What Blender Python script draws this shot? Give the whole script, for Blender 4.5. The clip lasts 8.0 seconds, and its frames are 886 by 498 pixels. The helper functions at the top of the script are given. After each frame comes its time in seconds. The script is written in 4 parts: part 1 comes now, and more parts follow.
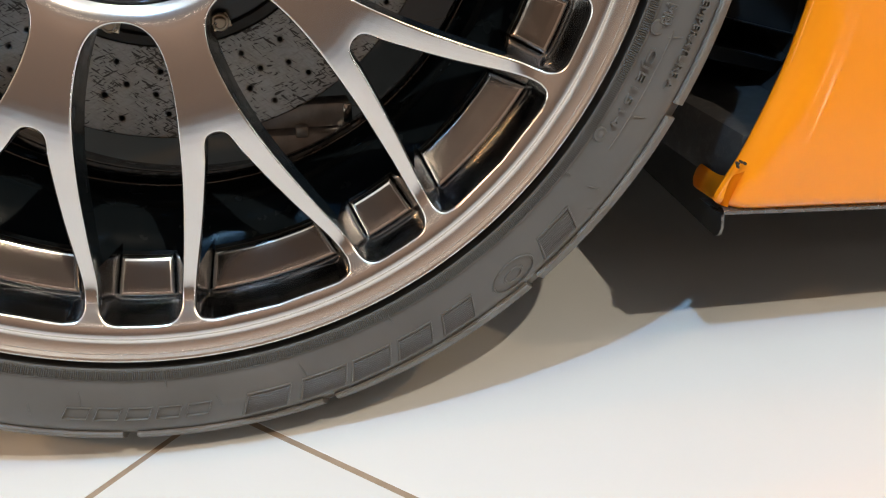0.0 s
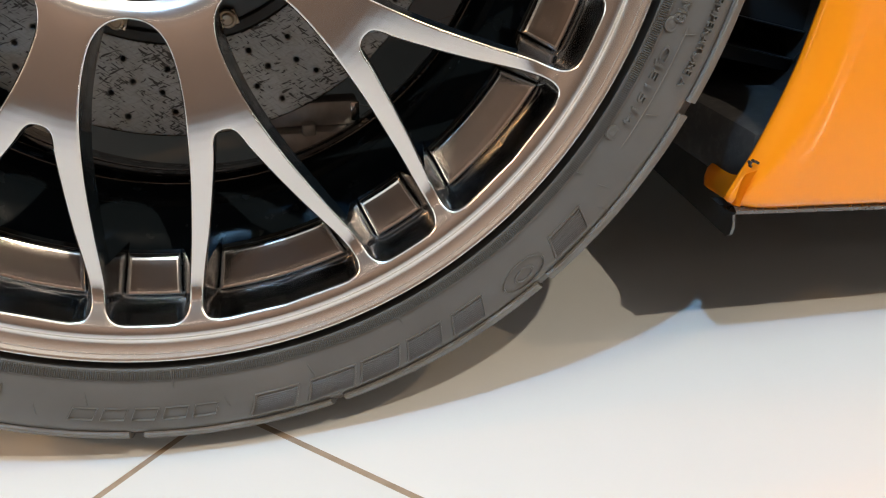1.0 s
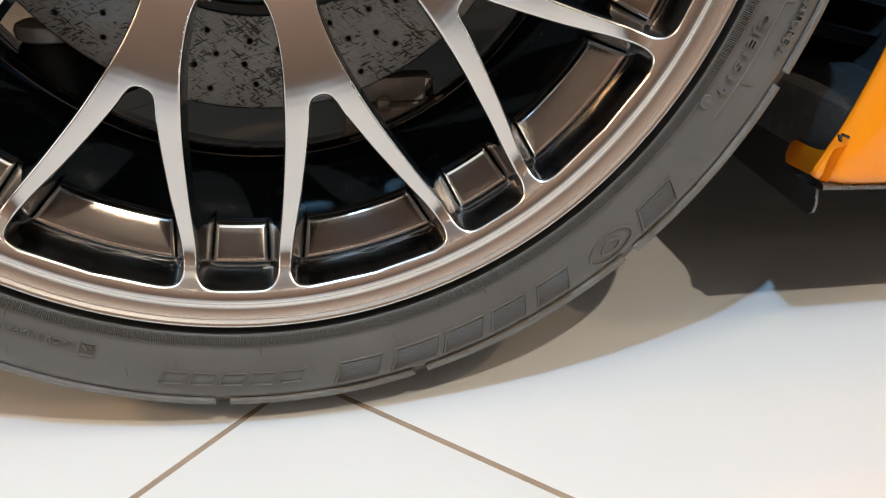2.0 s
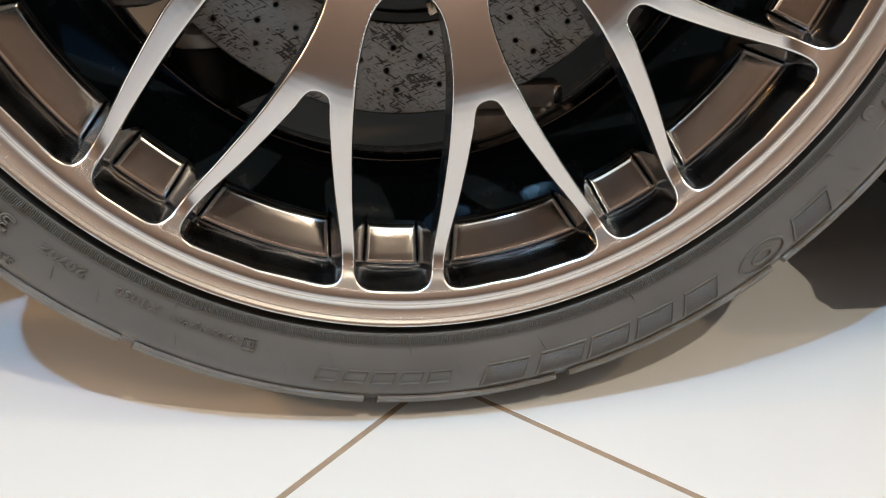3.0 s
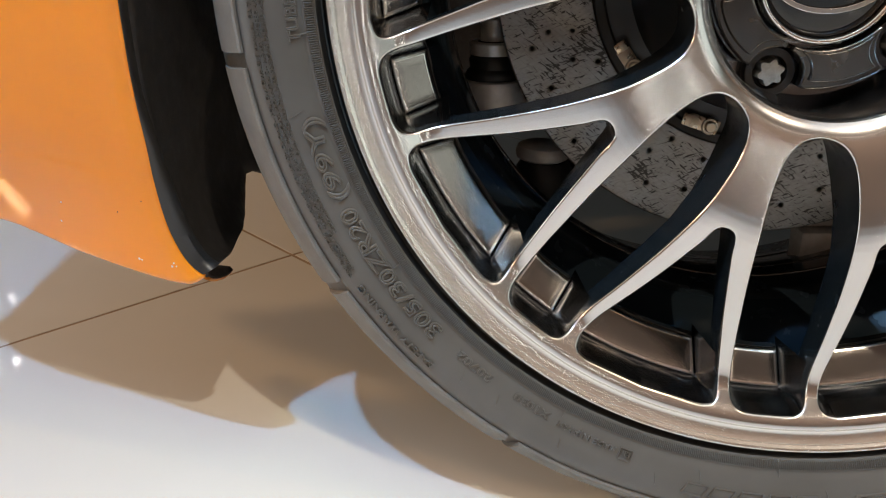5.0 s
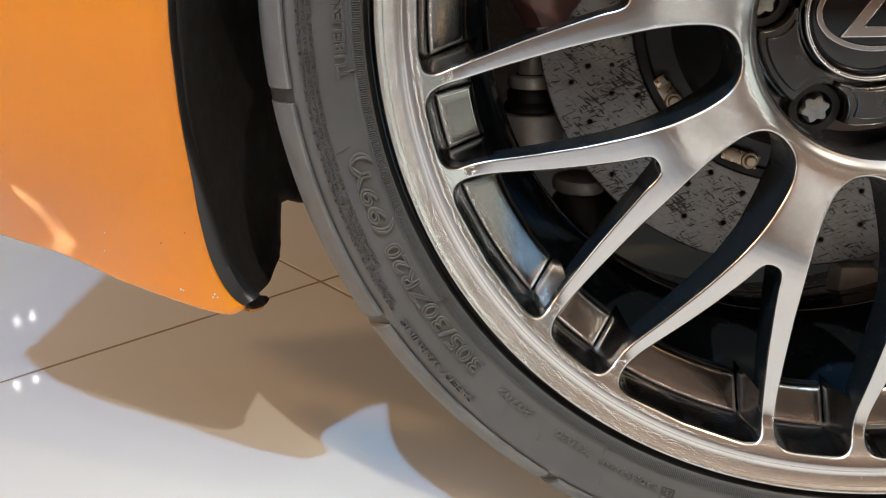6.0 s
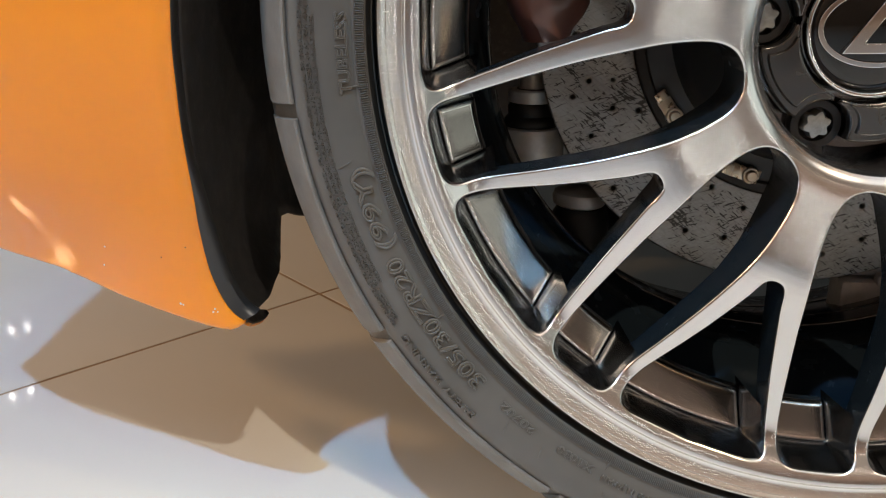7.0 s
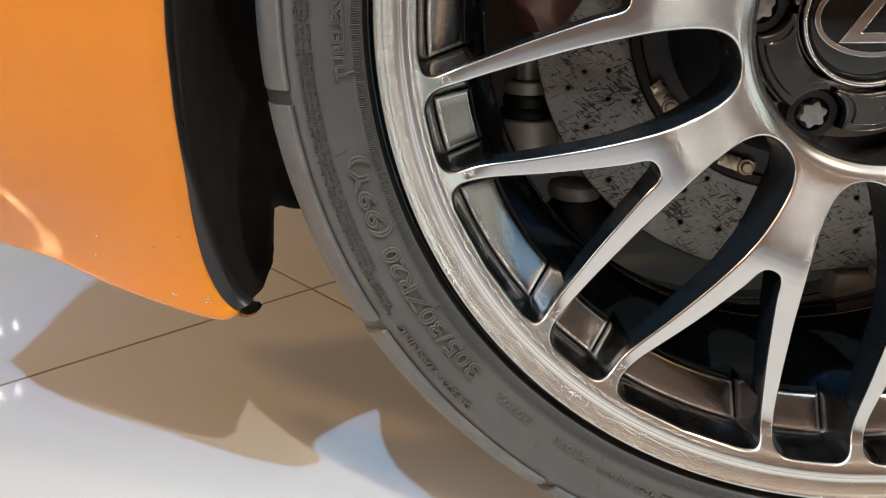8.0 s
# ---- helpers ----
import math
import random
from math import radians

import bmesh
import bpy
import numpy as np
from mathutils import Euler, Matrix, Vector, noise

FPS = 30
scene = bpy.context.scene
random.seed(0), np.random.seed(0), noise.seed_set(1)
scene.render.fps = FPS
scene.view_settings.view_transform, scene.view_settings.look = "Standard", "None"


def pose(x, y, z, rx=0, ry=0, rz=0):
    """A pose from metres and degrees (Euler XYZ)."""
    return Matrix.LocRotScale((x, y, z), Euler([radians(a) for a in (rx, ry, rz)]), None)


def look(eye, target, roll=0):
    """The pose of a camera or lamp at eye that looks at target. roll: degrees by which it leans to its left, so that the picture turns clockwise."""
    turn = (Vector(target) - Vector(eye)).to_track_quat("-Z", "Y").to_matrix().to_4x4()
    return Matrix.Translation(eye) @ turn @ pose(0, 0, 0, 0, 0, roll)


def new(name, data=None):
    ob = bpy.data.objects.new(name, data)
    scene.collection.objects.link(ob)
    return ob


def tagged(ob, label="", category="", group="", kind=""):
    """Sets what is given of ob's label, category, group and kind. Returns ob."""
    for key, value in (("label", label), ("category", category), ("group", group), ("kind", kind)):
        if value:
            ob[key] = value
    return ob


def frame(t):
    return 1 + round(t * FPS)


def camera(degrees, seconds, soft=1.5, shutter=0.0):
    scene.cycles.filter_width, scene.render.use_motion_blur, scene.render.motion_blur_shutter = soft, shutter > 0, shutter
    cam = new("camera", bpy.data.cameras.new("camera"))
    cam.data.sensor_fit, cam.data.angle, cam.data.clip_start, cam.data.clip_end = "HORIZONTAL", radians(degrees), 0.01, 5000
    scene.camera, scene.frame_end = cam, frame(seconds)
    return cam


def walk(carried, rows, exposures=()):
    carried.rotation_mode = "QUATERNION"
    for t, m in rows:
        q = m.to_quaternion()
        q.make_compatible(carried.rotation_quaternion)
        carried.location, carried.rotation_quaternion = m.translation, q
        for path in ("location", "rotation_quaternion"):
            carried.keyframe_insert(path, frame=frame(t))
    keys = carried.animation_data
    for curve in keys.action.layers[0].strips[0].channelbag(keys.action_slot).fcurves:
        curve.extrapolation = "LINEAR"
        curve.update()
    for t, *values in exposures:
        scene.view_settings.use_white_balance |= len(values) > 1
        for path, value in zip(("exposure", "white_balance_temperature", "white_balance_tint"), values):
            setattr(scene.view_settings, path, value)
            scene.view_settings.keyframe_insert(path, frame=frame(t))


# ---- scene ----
cam = camera(58.85, 8.0, soft=1.1)
PATH = [
    (0.0, 0.0658, -0.4085, 0.3239, 63.36, -0.30, -11.81),
    (0.5, 0.0644, -0.4041, 0.3240, 63.40, -0.34, -11.92),
    (1.0, 0.0617, -0.4036, 0.3213, 63.38, -0.36, -11.69),
    (1.2, 0.0586, -0.4047, 0.3181, 63.35, -0.33, -11.38),
    (2.5, -0.0018, -0.4015, 0.3039, 63.13, 0.01, -8.19),
    (3.0, -0.0336, -0.4012, 0.3082, 63.70, 0.17, -6.16),
    (3.5, -0.0774, -0.4018, 0.3265, 64.48, 0.29, -3.79),
    (4.0, -0.1154, -0.4043, 0.3433, 65.56, 0.76, -0.15),
    (4.5, -0.1527, -0.4119, 0.3515, 66.91, 1.09, 2.57),
    (5.0, -0.1725, -0.4138, 0.3556, 67.99, 1.29, 4.46),
    (6.5, -0.1895, -0.4113, 0.3643, 70.11, 1.23, 5.75),
    (7.0, -0.1906, -0.4105, 0.3647, 70.34, 1.07, 5.51),
    (7.5, -0.1932, -0.4102, 0.3623, 70.38, 0.86, 5.19),
    (8.0, -0.1936, -0.4101, 0.3581, 70.33, 0.78, 4.90),
]
walk(cam, [(t, pose(x, y, z, rx, ry, rz)) for t, x, y, z, rx, ry, rz in PATH])


# ---- light ----
world = bpy.data.worlds.new("showroom_air")
scene.world = world
world.use_nodes = True
world.node_tree.nodes["Background"].inputs[0].default_value = (0.8, 0.74, 0.66, 1)
world.node_tree.nodes["Background"].inputs[1].default_value = 0.15
scene.view_settings.exposure = 0.0


def lamp(name, kind, at, aim, power, colour, size=0.05, size_y=None, angle=None):
    data = bpy.data.lights.new(name, kind)
    data.energy, data.color = power, colour
    if kind == "AREA":
        data.shape = "RECTANGLE"
        data.size, data.size_y = size, size_y or size
    else:
        data.shadow_soft_size = size
        if angle:
            data.spot_size, data.spot_blend = radians(angle), 0.6
    ob = new(name, data)
    ob.matrix_world = look(at, aim)
    return ob


NEUTRAL, BLUE = (0.88, 1.0, 0.62), (0.33, 0.64, 1.0)
lamp("spot_lamp", "SPOT", (-0.20, -0.66, 2.9), (-0.1, 0, 0), 24, NEUTRAL, 0.03, angle=130)
lamp("spot_lamp", "SPOT", (-0.40, -1.00, 2.9), (-0.1, 0, 0), 24, NEUTRAL, 0.03, angle=130)
lamp("spot_lamp", "SPOT", (-0.58, -1.25, 2.9), (-0.1, 0, 0), 225, BLUE, 0.03, angle=130)
lamp("spot_lamp", "SPOT", (0.72, -1.85, 2.9), (0.58, 0.1, 0), 198, (1.0, 0.84, 0.64), 0.02, angle=43)
lamp("spot_lamp", "SPOT", (2.6, -1.2, 2.9), (0.2, 0.2, 0), 90, (1.0, 0.68, 0.38), 0.03, angle=44)
# two added warm fill spots, standing in for orange bounce under the bumper
lamp("spot_lamp", "SPOT", (-4.5, -0.1, 2.9), (-0.4, 0.1, 0.0), 290, (1.0, 0.565, 0.25), 0.14, angle=40)
lamp("spot_lamp", "SPOT", (-3.4, -1.7, 2.9), (-0.2, 0.1, 0.0), 228, (1.0, 0.565, 0.25), 0.22, angle=50)
# added unseen fill that brightens the wall reflected in the wheel
lamp("wall_fill", "AREA", (0.0, -4.1, 2.9), (0.0, -5.0, 1.2), 82, (1.0, 0.82, 0.68), 11.0, 0.2)
# added overhead fill for tyre, rim and shadows, no fixture behind it
lamp("ceiling_fill", "AREA", (-0.6, -1.2, 2.95), (-0.6, -1.2, 0), 39, (0.92, 0.97, 1.0), 9.0, 1.5)
# added fill from an unseen west window, for left-facing surfaces and the floor
lamp("opening_fill", "AREA", (-7.02, -1.0, 1.45), (0, -1.0, 1.2), 80, (0.95, 1.0, 0.96), 5.4, 2.1)

# added fill from an unseen east window, brightening what the left pads reflect
lamp("opening_fill", "AREA", (7.02, -3.1, 1.45), (0, -3.1, 1.45), 16, (0.86, 1.0, 0.94), 2.9, 2.1)


# ---- materials ----
def material(name, colour, rough=0.5, metal=0.0, coat=0.0, coat_rough=0.05):
    m = bpy.data.materials.new(name)
    m.use_nodes = True
    b = m.node_tree.nodes["Principled BSDF"]
    b.inputs["Base Color"].default_value = (*colour, 1)
    b.inputs["Roughness"].default_value = rough
    b.inputs["Metallic"].default_value = metal
    b.inputs["Coat Weight"].default_value = coat
    b.inputs["Coat Roughness"].default_value = coat_rough
    return m, m.node_tree, b


def node(nt, kind, **sockets):
    n = nt.nodes.new(kind)
    for k, v in sockets.items():
        n.inputs[k.replace("_", " ")].default_value = v
    return n


def noise_of(nt, scale, detail=3.0, rough=0.55, vector=None):
    n = node(nt, "ShaderNodeTexNoise", Scale=scale, Detail=detail, Roughness=rough)
    if vector is None:
        co = nt.nodes.new("ShaderNodeTexCoord")
        vector = co.outputs["Object"]
    nt.links.new(vector, n.inputs["Vector"])
    return n


def ramp(nt, src, stops):
    r = nt.nodes.new("ShaderNodeValToRGB")
    els = r.color_ramp.elements
    while len(els) < len(stops):
        els.new(0.5)
    for e, (p, c) in zip(els, stops):
        e.position = p
        e.color = (*c, 1) if len(c) == 3 else c
    nt.links.new(src, r.inputs["Fac"])
    return r


def grey(v):
    return (v, v, v)


def bump(nt, b, src, strength, distance=0.001):
    n = node(nt, "ShaderNodeBump", Strength=strength, Distance=distance)
    nt.links.new(src, n.inputs["Height"])
    nt.links.new(n.outputs["Normal"], b.inputs["Normal"])
    return n


def rough_from(nt, b, src, lo, hi, a=0.35, z=0.65):
    r = ramp(nt, src, [(a, grey(lo)), (z, grey(hi))])
    nt.links.new(r.outputs["Color"], b.inputs["Roughness"])


# satin hyper-silver on the wheel's face
SILVER, nt, b = material("hyper_silver", (0.66, 0.645, 0.63), 0.18, 1.0, 0.5, 0.05)
n = noise_of(nt, 40, 2)
rough_from(nt, b, n.outputs["Fac"], 0.180, 0.186)
# plain turned lip
LIP, nt, b = material("lip_silver", (0.79, 0.77, 0.735), 0.25, 1.0, 0.2, 0.12)
n = noise_of(nt, 30, 2)
rough_from(nt, b, n.outputs["Fac"], 0.246, 0.252)
# metal-flake on the recessed pads
FLAKE, nt, b = material("flake_silver", (0.265, 0.242, 0.224), 0.12, 1.0, 0.0, 0.06)
v = node(nt, "ShaderNodeTexVoronoi", Scale=3200.0)
co = nt.nodes.new("ShaderNodeTexCoord")
nt.links.new(co.outputs["Object"], v.inputs["Vector"])
bump(nt, b, v.outputs["Distance"], 0.10, 0.0002)
# near-black gloss of barrel, deep spoke sides and recesses
DARK, nt, b = material("near_black_gloss", (0.009, 0.014, 0.019), 0.16, 0.0, 0.12, 0.05)
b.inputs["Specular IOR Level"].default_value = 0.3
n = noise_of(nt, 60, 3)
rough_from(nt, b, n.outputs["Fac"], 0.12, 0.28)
WELL, nt, b = material("well_chrome", (0.22, 0.225, 0.235), 0.14, 1.0, 0.5, 0.05)
n = noise_of(nt, 45, 3)
rough_from(nt, b, n.outputs["Fac"], 0.13, 0.26)
BEVEL, nt, b = material("pad_bevel", (0.72, 0.70, 0.67), 0.16, 1.0, 0.3, 0.05)
n = noise_of(nt, 60, 3)
rough_from(nt, b, n.outputs["Fac"], 0.12, 0.22)
# face silver darkened: shade deep in the wheel is put into this colour
SHADESILVER, nt, b = material("shade_silver", (0.105, 0.098, 0.092), 0.2, 1.0, 0.3, 0.05)
n = noise_of(nt, 50, 4)
rough_from(nt, b, n.outputs["Fac"], 0.18, 0.3)
CHROME, nt, b = material("bright_chrome", (0.78, 0.76, 0.74), 0.06, 1.0)
CAPBLACK, nt, b = material("cap_black", (0.006, 0.0055, 0.005), 0.08, 0.0, 0.15, 0.02)
# rubber
RUBBER, nt, b = material("tyre_rubber", (0.05, 0.05, 0.048), 0.52)
n = noise_of(nt, 18, 4)
r = ramp(nt, n.outputs["Fac"], [(0.3, (0.077, 0.074, 0.070)), (0.7, (0.103, 0.099, 0.094))])
nt.links.new(r.outputs["Color"], b.inputs["Base Color"])
n2 = noise_of(nt, 55, 4)
rough_from(nt, b, n2.outputs["Fac"], 0.29, 0.42)
n3 = noise_of(nt, 900, 3)
bump(nt, b, n3.outputs["Fac"], 0.10, 0.0004)
SHOULDER, nt, b = material("worn_rubber", (0.085, 0.085, 0.082), 0.7)
n = noise_of(nt, 45, 4)
r = ramp(nt, n.outputs["Fac"], [(0.3, (0.125, 0.122, 0.117)), (0.7, (0.180, 0.176, 0.168))])
nt.links.new(r.outputs["Color"], b.inputs["Base Color"])
n3 = noise_of(nt, 500, 3)
bump(nt, b, n3.outputs["Fac"], 0.25, 0.0006)
RIBS, nt, b = material("ribbed_rubber", (0.070, 0.068, 0.065), 0.55)
n = noise_of(nt, 60, 3)
rough_from(nt, b, n.outputs["Fac"], 0.48, 0.62)
# black rubber of the boots; also paints the shaded gap at the rim
GROOVE, nt, b = material("black_rubber", (0.012, 0.012, 0.012), 0.5)
n = noise_of(nt, 60, 3)
rough_from(nt, b, n.outputs["Fac"], 0.42, 0.6)
# carbon ceramic
CERAMIC, nt, b = material("carbon_ceramic", (0.2, 0.19, 0.18), 0.38, 0.0)
co = nt.nodes.new("ShaderNodeTexCoord")
def chip_layer(angle, shift):
    turn = nt.nodes.new("ShaderNodeMapping")
    turn.inputs["Rotation"].default_value = (0, angle, 0)
    turn.inputs["Location"].default_value = (shift, 0, shift)
    nt.links.new(co.outputs["Object"], turn.inputs["Vector"])
    squash = nt.nodes.new("ShaderNodeMapping")
    squash.inputs["Scale"].default_value = (1.0, 1.0, 0.22)
    nt.links.new(turn.outputs["Vector"], squash.inputs["Vector"])
    n = noise_of(nt, 700, 1, 0.4, squash.outputs["Vector"])
    n.inputs["Distortion"].default_value = 0.9
    return n.outputs["Fac"]
def larger(a, c):
    m = nt.nodes.new("ShaderNodeMath")
    m.operation = "MAXIMUM"
    nt.links.new(a, m.inputs[0])
    nt.links.new(c, m.inputs[1])
    return m.outputs[0]
chips = larger(chip_layer(0.9, 0.0), chip_layer(1.9, 0.3))
patch = noise_of(nt, 38, 2)
add = nt.nodes.new("ShaderNodeMath")
add.operation = "MULTIPLY_ADD"
add.inputs[1].default_value = 0.60
nt.links.new(patch.outputs["Fac"], add.inputs[0])
nt.links.new(chips, add.inputs[2])
r = ramp(nt, add.outputs[0], [(0.70, (0.29, 0.28, 0.265)), (0.945, (0.235, 0.225, 0.21)), (0.985, (0.055, 0.051, 0.047))])
nt.links.new(r.outputs["Color"], b.inputs["Base Color"])
b.inputs["Metallic"].default_value = 0.8
bump(nt, b, chips, 0.12, 0.0004)
# paint
PAINT, nt, b = material("orange_paint", (0.86, 0.265, 0.012), 0.38, 0.0, 1.0, 0.035)
b.inputs["Specular IOR Level"].default_value = 0.15
b.inputs["Coat IOR"].default_value = 1.5
n = noise_of(nt, 7, 2)
r = ramp(nt, n.outputs["Fac"], [(0.3, (0.83, 0.260, 0.004)), (0.7, (0.87, 0.278, 0.005))])
nt.links.new(r.outputs["Color"], b.inputs["Base Color"])
n3 = noise_of(nt, 700, 2)
bump(nt, b, n3.outputs["Fac"], 0.015, 0.0003)
# plastics and metals
PLASTIC, nt, b = material("black_plastic", (0.016, 0.016, 0.017), 0.6)
b.inputs["Specular IOR Level"].default_value = 0.3
n = noise_of(nt, 30, 5)
rough_from(nt, b, n.outputs["Fac"], 0.5, 0.72)
n2 = noise_of(nt, 130, 5, 0.7)
r = ramp(nt, n2.outputs["Fac"], [(0.50, (0.032, 0.031, 0.032)), (0.70, (0.052, 0.050, 0.049)), (0.77, (0.20, 0.195, 0.19))])
nt.links.new(r.outputs["Color"], b.inputs["Base Color"])
n3 = noise_of(nt, 600, 2)
bump(nt, b, n3.outputs["Fac"], 0.2, 0.0006)
SATIN, nt, b = material("satin_black_panel", (0.022, 0.022, 0.023), 0.35)
n = noise_of(nt, 25, 4)
rough_from(nt, b, n.outputs["Fac"], 0.3, 0.48)
TRIM, nt, b = material("grey_edge_trim", (0.16, 0.16, 0.165), 0.25, 0.8)
n = noise_of(nt, 80, 3)
rough_from(nt, b, n.outputs["Fac"], 0.2, 0.35)
STEEL, nt, b = material("cast_steel", (0.5, 0.49, 0.47), 0.42, 0.35)
n = noise_of(nt, 70, 4)
r = ramp(nt, n.outputs["Fac"], [(0.3, (0.52, 0.50, 0.475)), (0.7, (0.74, 0.72, 0.69))])
nt.links.new(r.outputs["Color"], b.inputs["Base Color"])
BRASS, nt, b = material("gold_zinc", (0.5, 0.41, 0.31), 0.3, 1.0)
n = noise_of(nt, 120, 3)
rough_from(nt, b, n.outputs["Fac"], 0.22, 0.42)
NUT, nt, b = material("bolt_grey", (0.42, 0.405, 0.38), 0.5, 0.4)
n = noise_of(nt, 260, 4)
r = ramp(nt, n.outputs["Fac"], [(0.3, (0.22, 0.215, 0.2)), (0.7, (0.36, 0.35, 0.33))])
nt.links.new(r.outputs["Color"], b.inputs["Base Color"])
POCKET, nt, b = material("bolt_pocket", (0.022, 0.019, 0.017), 0.45, 0.2)
n = noise_of(nt, 90, 3)
rough_from(nt, b, n.outputs["Fac"], 0.35, 0.55)
CALIPER, nt, b = material("caliper_paint", (0.13, 0.055, 0.045), 0.35, 0.0, 0.4, 0.1)
n = noise_of(nt, 35, 3)
r = ramp(nt, n.outputs["Fac"], [(0.3, (0.12, 0.05, 0.04)), (0.7, (0.17, 0.08, 0.065))])
nt.links.new(r.outputs["Color"], b.inputs["Base Color"])
CHALK, nt, b = material("pale_speck", (0.75, 0.72, 0.66), 0.6)
n = noise_of(nt, 300, 2)
rough_from(nt, b, n.outputs["Fac"], 0.5, 0.7)
# room
TILE, nt, b = material("polished_tile", (0.74, 0.735, 0.71), 0.07, 0.0)
b.inputs["IOR"].default_value = 1.52
n = noise_of(nt, 2.2, 4)
r = ramp(nt, n.outputs["Fac"], [(0.3, (0.615, 0.635, 0.64)), (0.7, (0.675, 0.695, 0.70))])
nt.links.new(r.outputs["Color"], b.inputs["Base Color"])
n2 = noise_of(nt, 40, 4)
rough_from(nt, b, n2.outputs["Fac"], 0.03, 0.065)
GROUT, nt, b = material("brown_grout", (0.20, 0.14, 0.09), 0.85)
n = noise_of(nt, 60, 4)
r = ramp(nt, n.outputs["Fac"], [(0.3, (0.25, 0.190, 0.138)), (0.7, (0.32, 0.250, 0.187))])
nt.links.new(r.outputs["Color"], b.inputs["Base Color"])
n3 = noise_of(nt, 900, 2)
bump(nt, b, n3.outputs["Fac"], 0.4, 0.0006)
WALL, nt, b = material("brown_wall", (0.22, 0.165, 0.125), 0.6)
n = noise_of(nt, 1.4, 4)
r = ramp(nt, n.outputs["Fac"], [(0.3, (0.26, 0.185, 0.145)), (0.7, (0.38, 0.28, 0.22))])
nt.links.new(r.outputs["Color"], b.inputs["Base Color"])
SIDEWALL, nt, b = material("pale_wall", (0.42, 0.41, 0.385), 0.7)
n = noise_of(nt, 1.2, 3)
r = ramp(nt, n.outputs["Fac"], [(0.3, (0.40, 0.385, 0.36)), (0.7, (0.48, 0.465, 0.435))])
nt.links.new(r.outputs["Color"], b.inputs["Base Color"])
CEILING, nt, b = material("brown_ceiling", (0.40, 0.31, 0.26), 0.8)
n = noise_of(nt, 3, 3)
r = ramp(nt, n.outputs["Fac"], [(0.3, (0.36, 0.29, 0.25)), (0.7, (0.44, 0.36, 0.315))])
nt.links.new(r.outputs["Color"], b.inputs["Base Color"])
WHITE, nt, b = material("white_enamel", (0.75, 0.74, 0.72), 0.5)
n = noise_of(nt, 30, 3)
rough_from(nt, b, n.outputs["Fac"], 0.4, 0.6)


GLOW, nt, b = material("lamp_glow", (1, 1, 1), 0.5)
b.inputs["Emission Color"].default_value = (1.0, 0.96, 0.9, 1)
b.inputs["Emission Strength"].default_value = 30.0


BOARD, nt, b = material("board_green", (0.50, 0.53, 0.49), 0.5)
n = noise_of(nt, 3, 3)
r = ramp(nt, n.outputs["Fac"], [(0.3, (0.105, 0.116, 0.106)), (0.7, (0.140, 0.152, 0.140))])
nt.links.new(r.outputs["Color"], b.inputs["Base Color"])
LINE_GLOW, nt, b = material("line_glow", (1, 1, 1), 0.5)
b.inputs["Emission Color"].default_value = (1.0, 0.97, 0.92, 1)
b.inputs["Emission Strength"].default_value = 22.0


# ---- mesh helpers ----
ZC = 0.3311          # wheel centre above the floor
SPIN = -4.95         # angle of the wheel, degrees
R = math.radians


def ring(r, th, y):
    """A point at radius r and angle th (degrees from straight down, towards +x) about the wheel's axle."""
    a = R(th)
    return Vector((r * math.sin(a), y, ZC - r * math.cos(a)))


def finish(bm, name, mats, parent=None, label="", smooth=True, sharp=None):
    me = bpy.data.meshes.new(name)
    bmesh.ops.recalc_face_normals(bm, faces=bm.faces)
    bm.to_mesh(me)
    bm.free()
    return link(me, name, mats, parent, label, smooth, sharp)


def link(me, name, mats, parent=None, label="", smooth=True, sharp=None):
    for m in mats if isinstance(mats, (list, tuple)) else [mats]:
        me.materials.append(m)
    if smooth:
        me.polygons.foreach_set("use_smooth", [True] * len(me.polygons))
        if sharp:
            me.set_sharp_from_angle(angle=R(sharp))
    ob = new(name, me)
    if parent:
        ob.parent = parent
    if label:
        tagged(ob, label=label)
    return ob


def grid_faces(bm, rows, close=False, mat=0):
    """Faces between rows of points."""
    vs = [[bm.verts.new(p) for p in row] for row in rows]
    for a, c in zip(vs, vs[1:]):
        k = len(a)
        for i in range(k if close else k - 1):
            j = (i + 1) % k
            f = bm.faces.new((a[i], a[j], c[j], c[i]))
            f.material_index = mat
    return vs


def revolve(profile, segs=256):
    """A ring about the axle from (radius, y) pairs."""
    bm = bmesh.new()
    grid_faces(bm, [[ring(r, 360 * i / segs, y) for i in range(segs)] for r, y in profile], close=True)
    return bm


def box(bm, x0, x1, y0, y1, z0, z1, edge=0.0, steps=2):
    vs = [bm.verts.new((x, y, z)) for x in (x0, x1) for y in (y0, y1) for z in (z0, z1)]
    fs = [bm.faces.new([vs[i] for i in q]) for q in ((0, 1, 3, 2), (4, 6, 7, 5), (0, 4, 5, 1), (2, 3, 7, 6), (0, 2, 6, 4), (1, 5, 7, 3))]
    if edge:
        es = {e for f in fs for e in f.edges}
        bmesh.ops.bevel(bm, geom=list(es), offset=edge, segments=steps, affect="EDGES", profile=0.5)


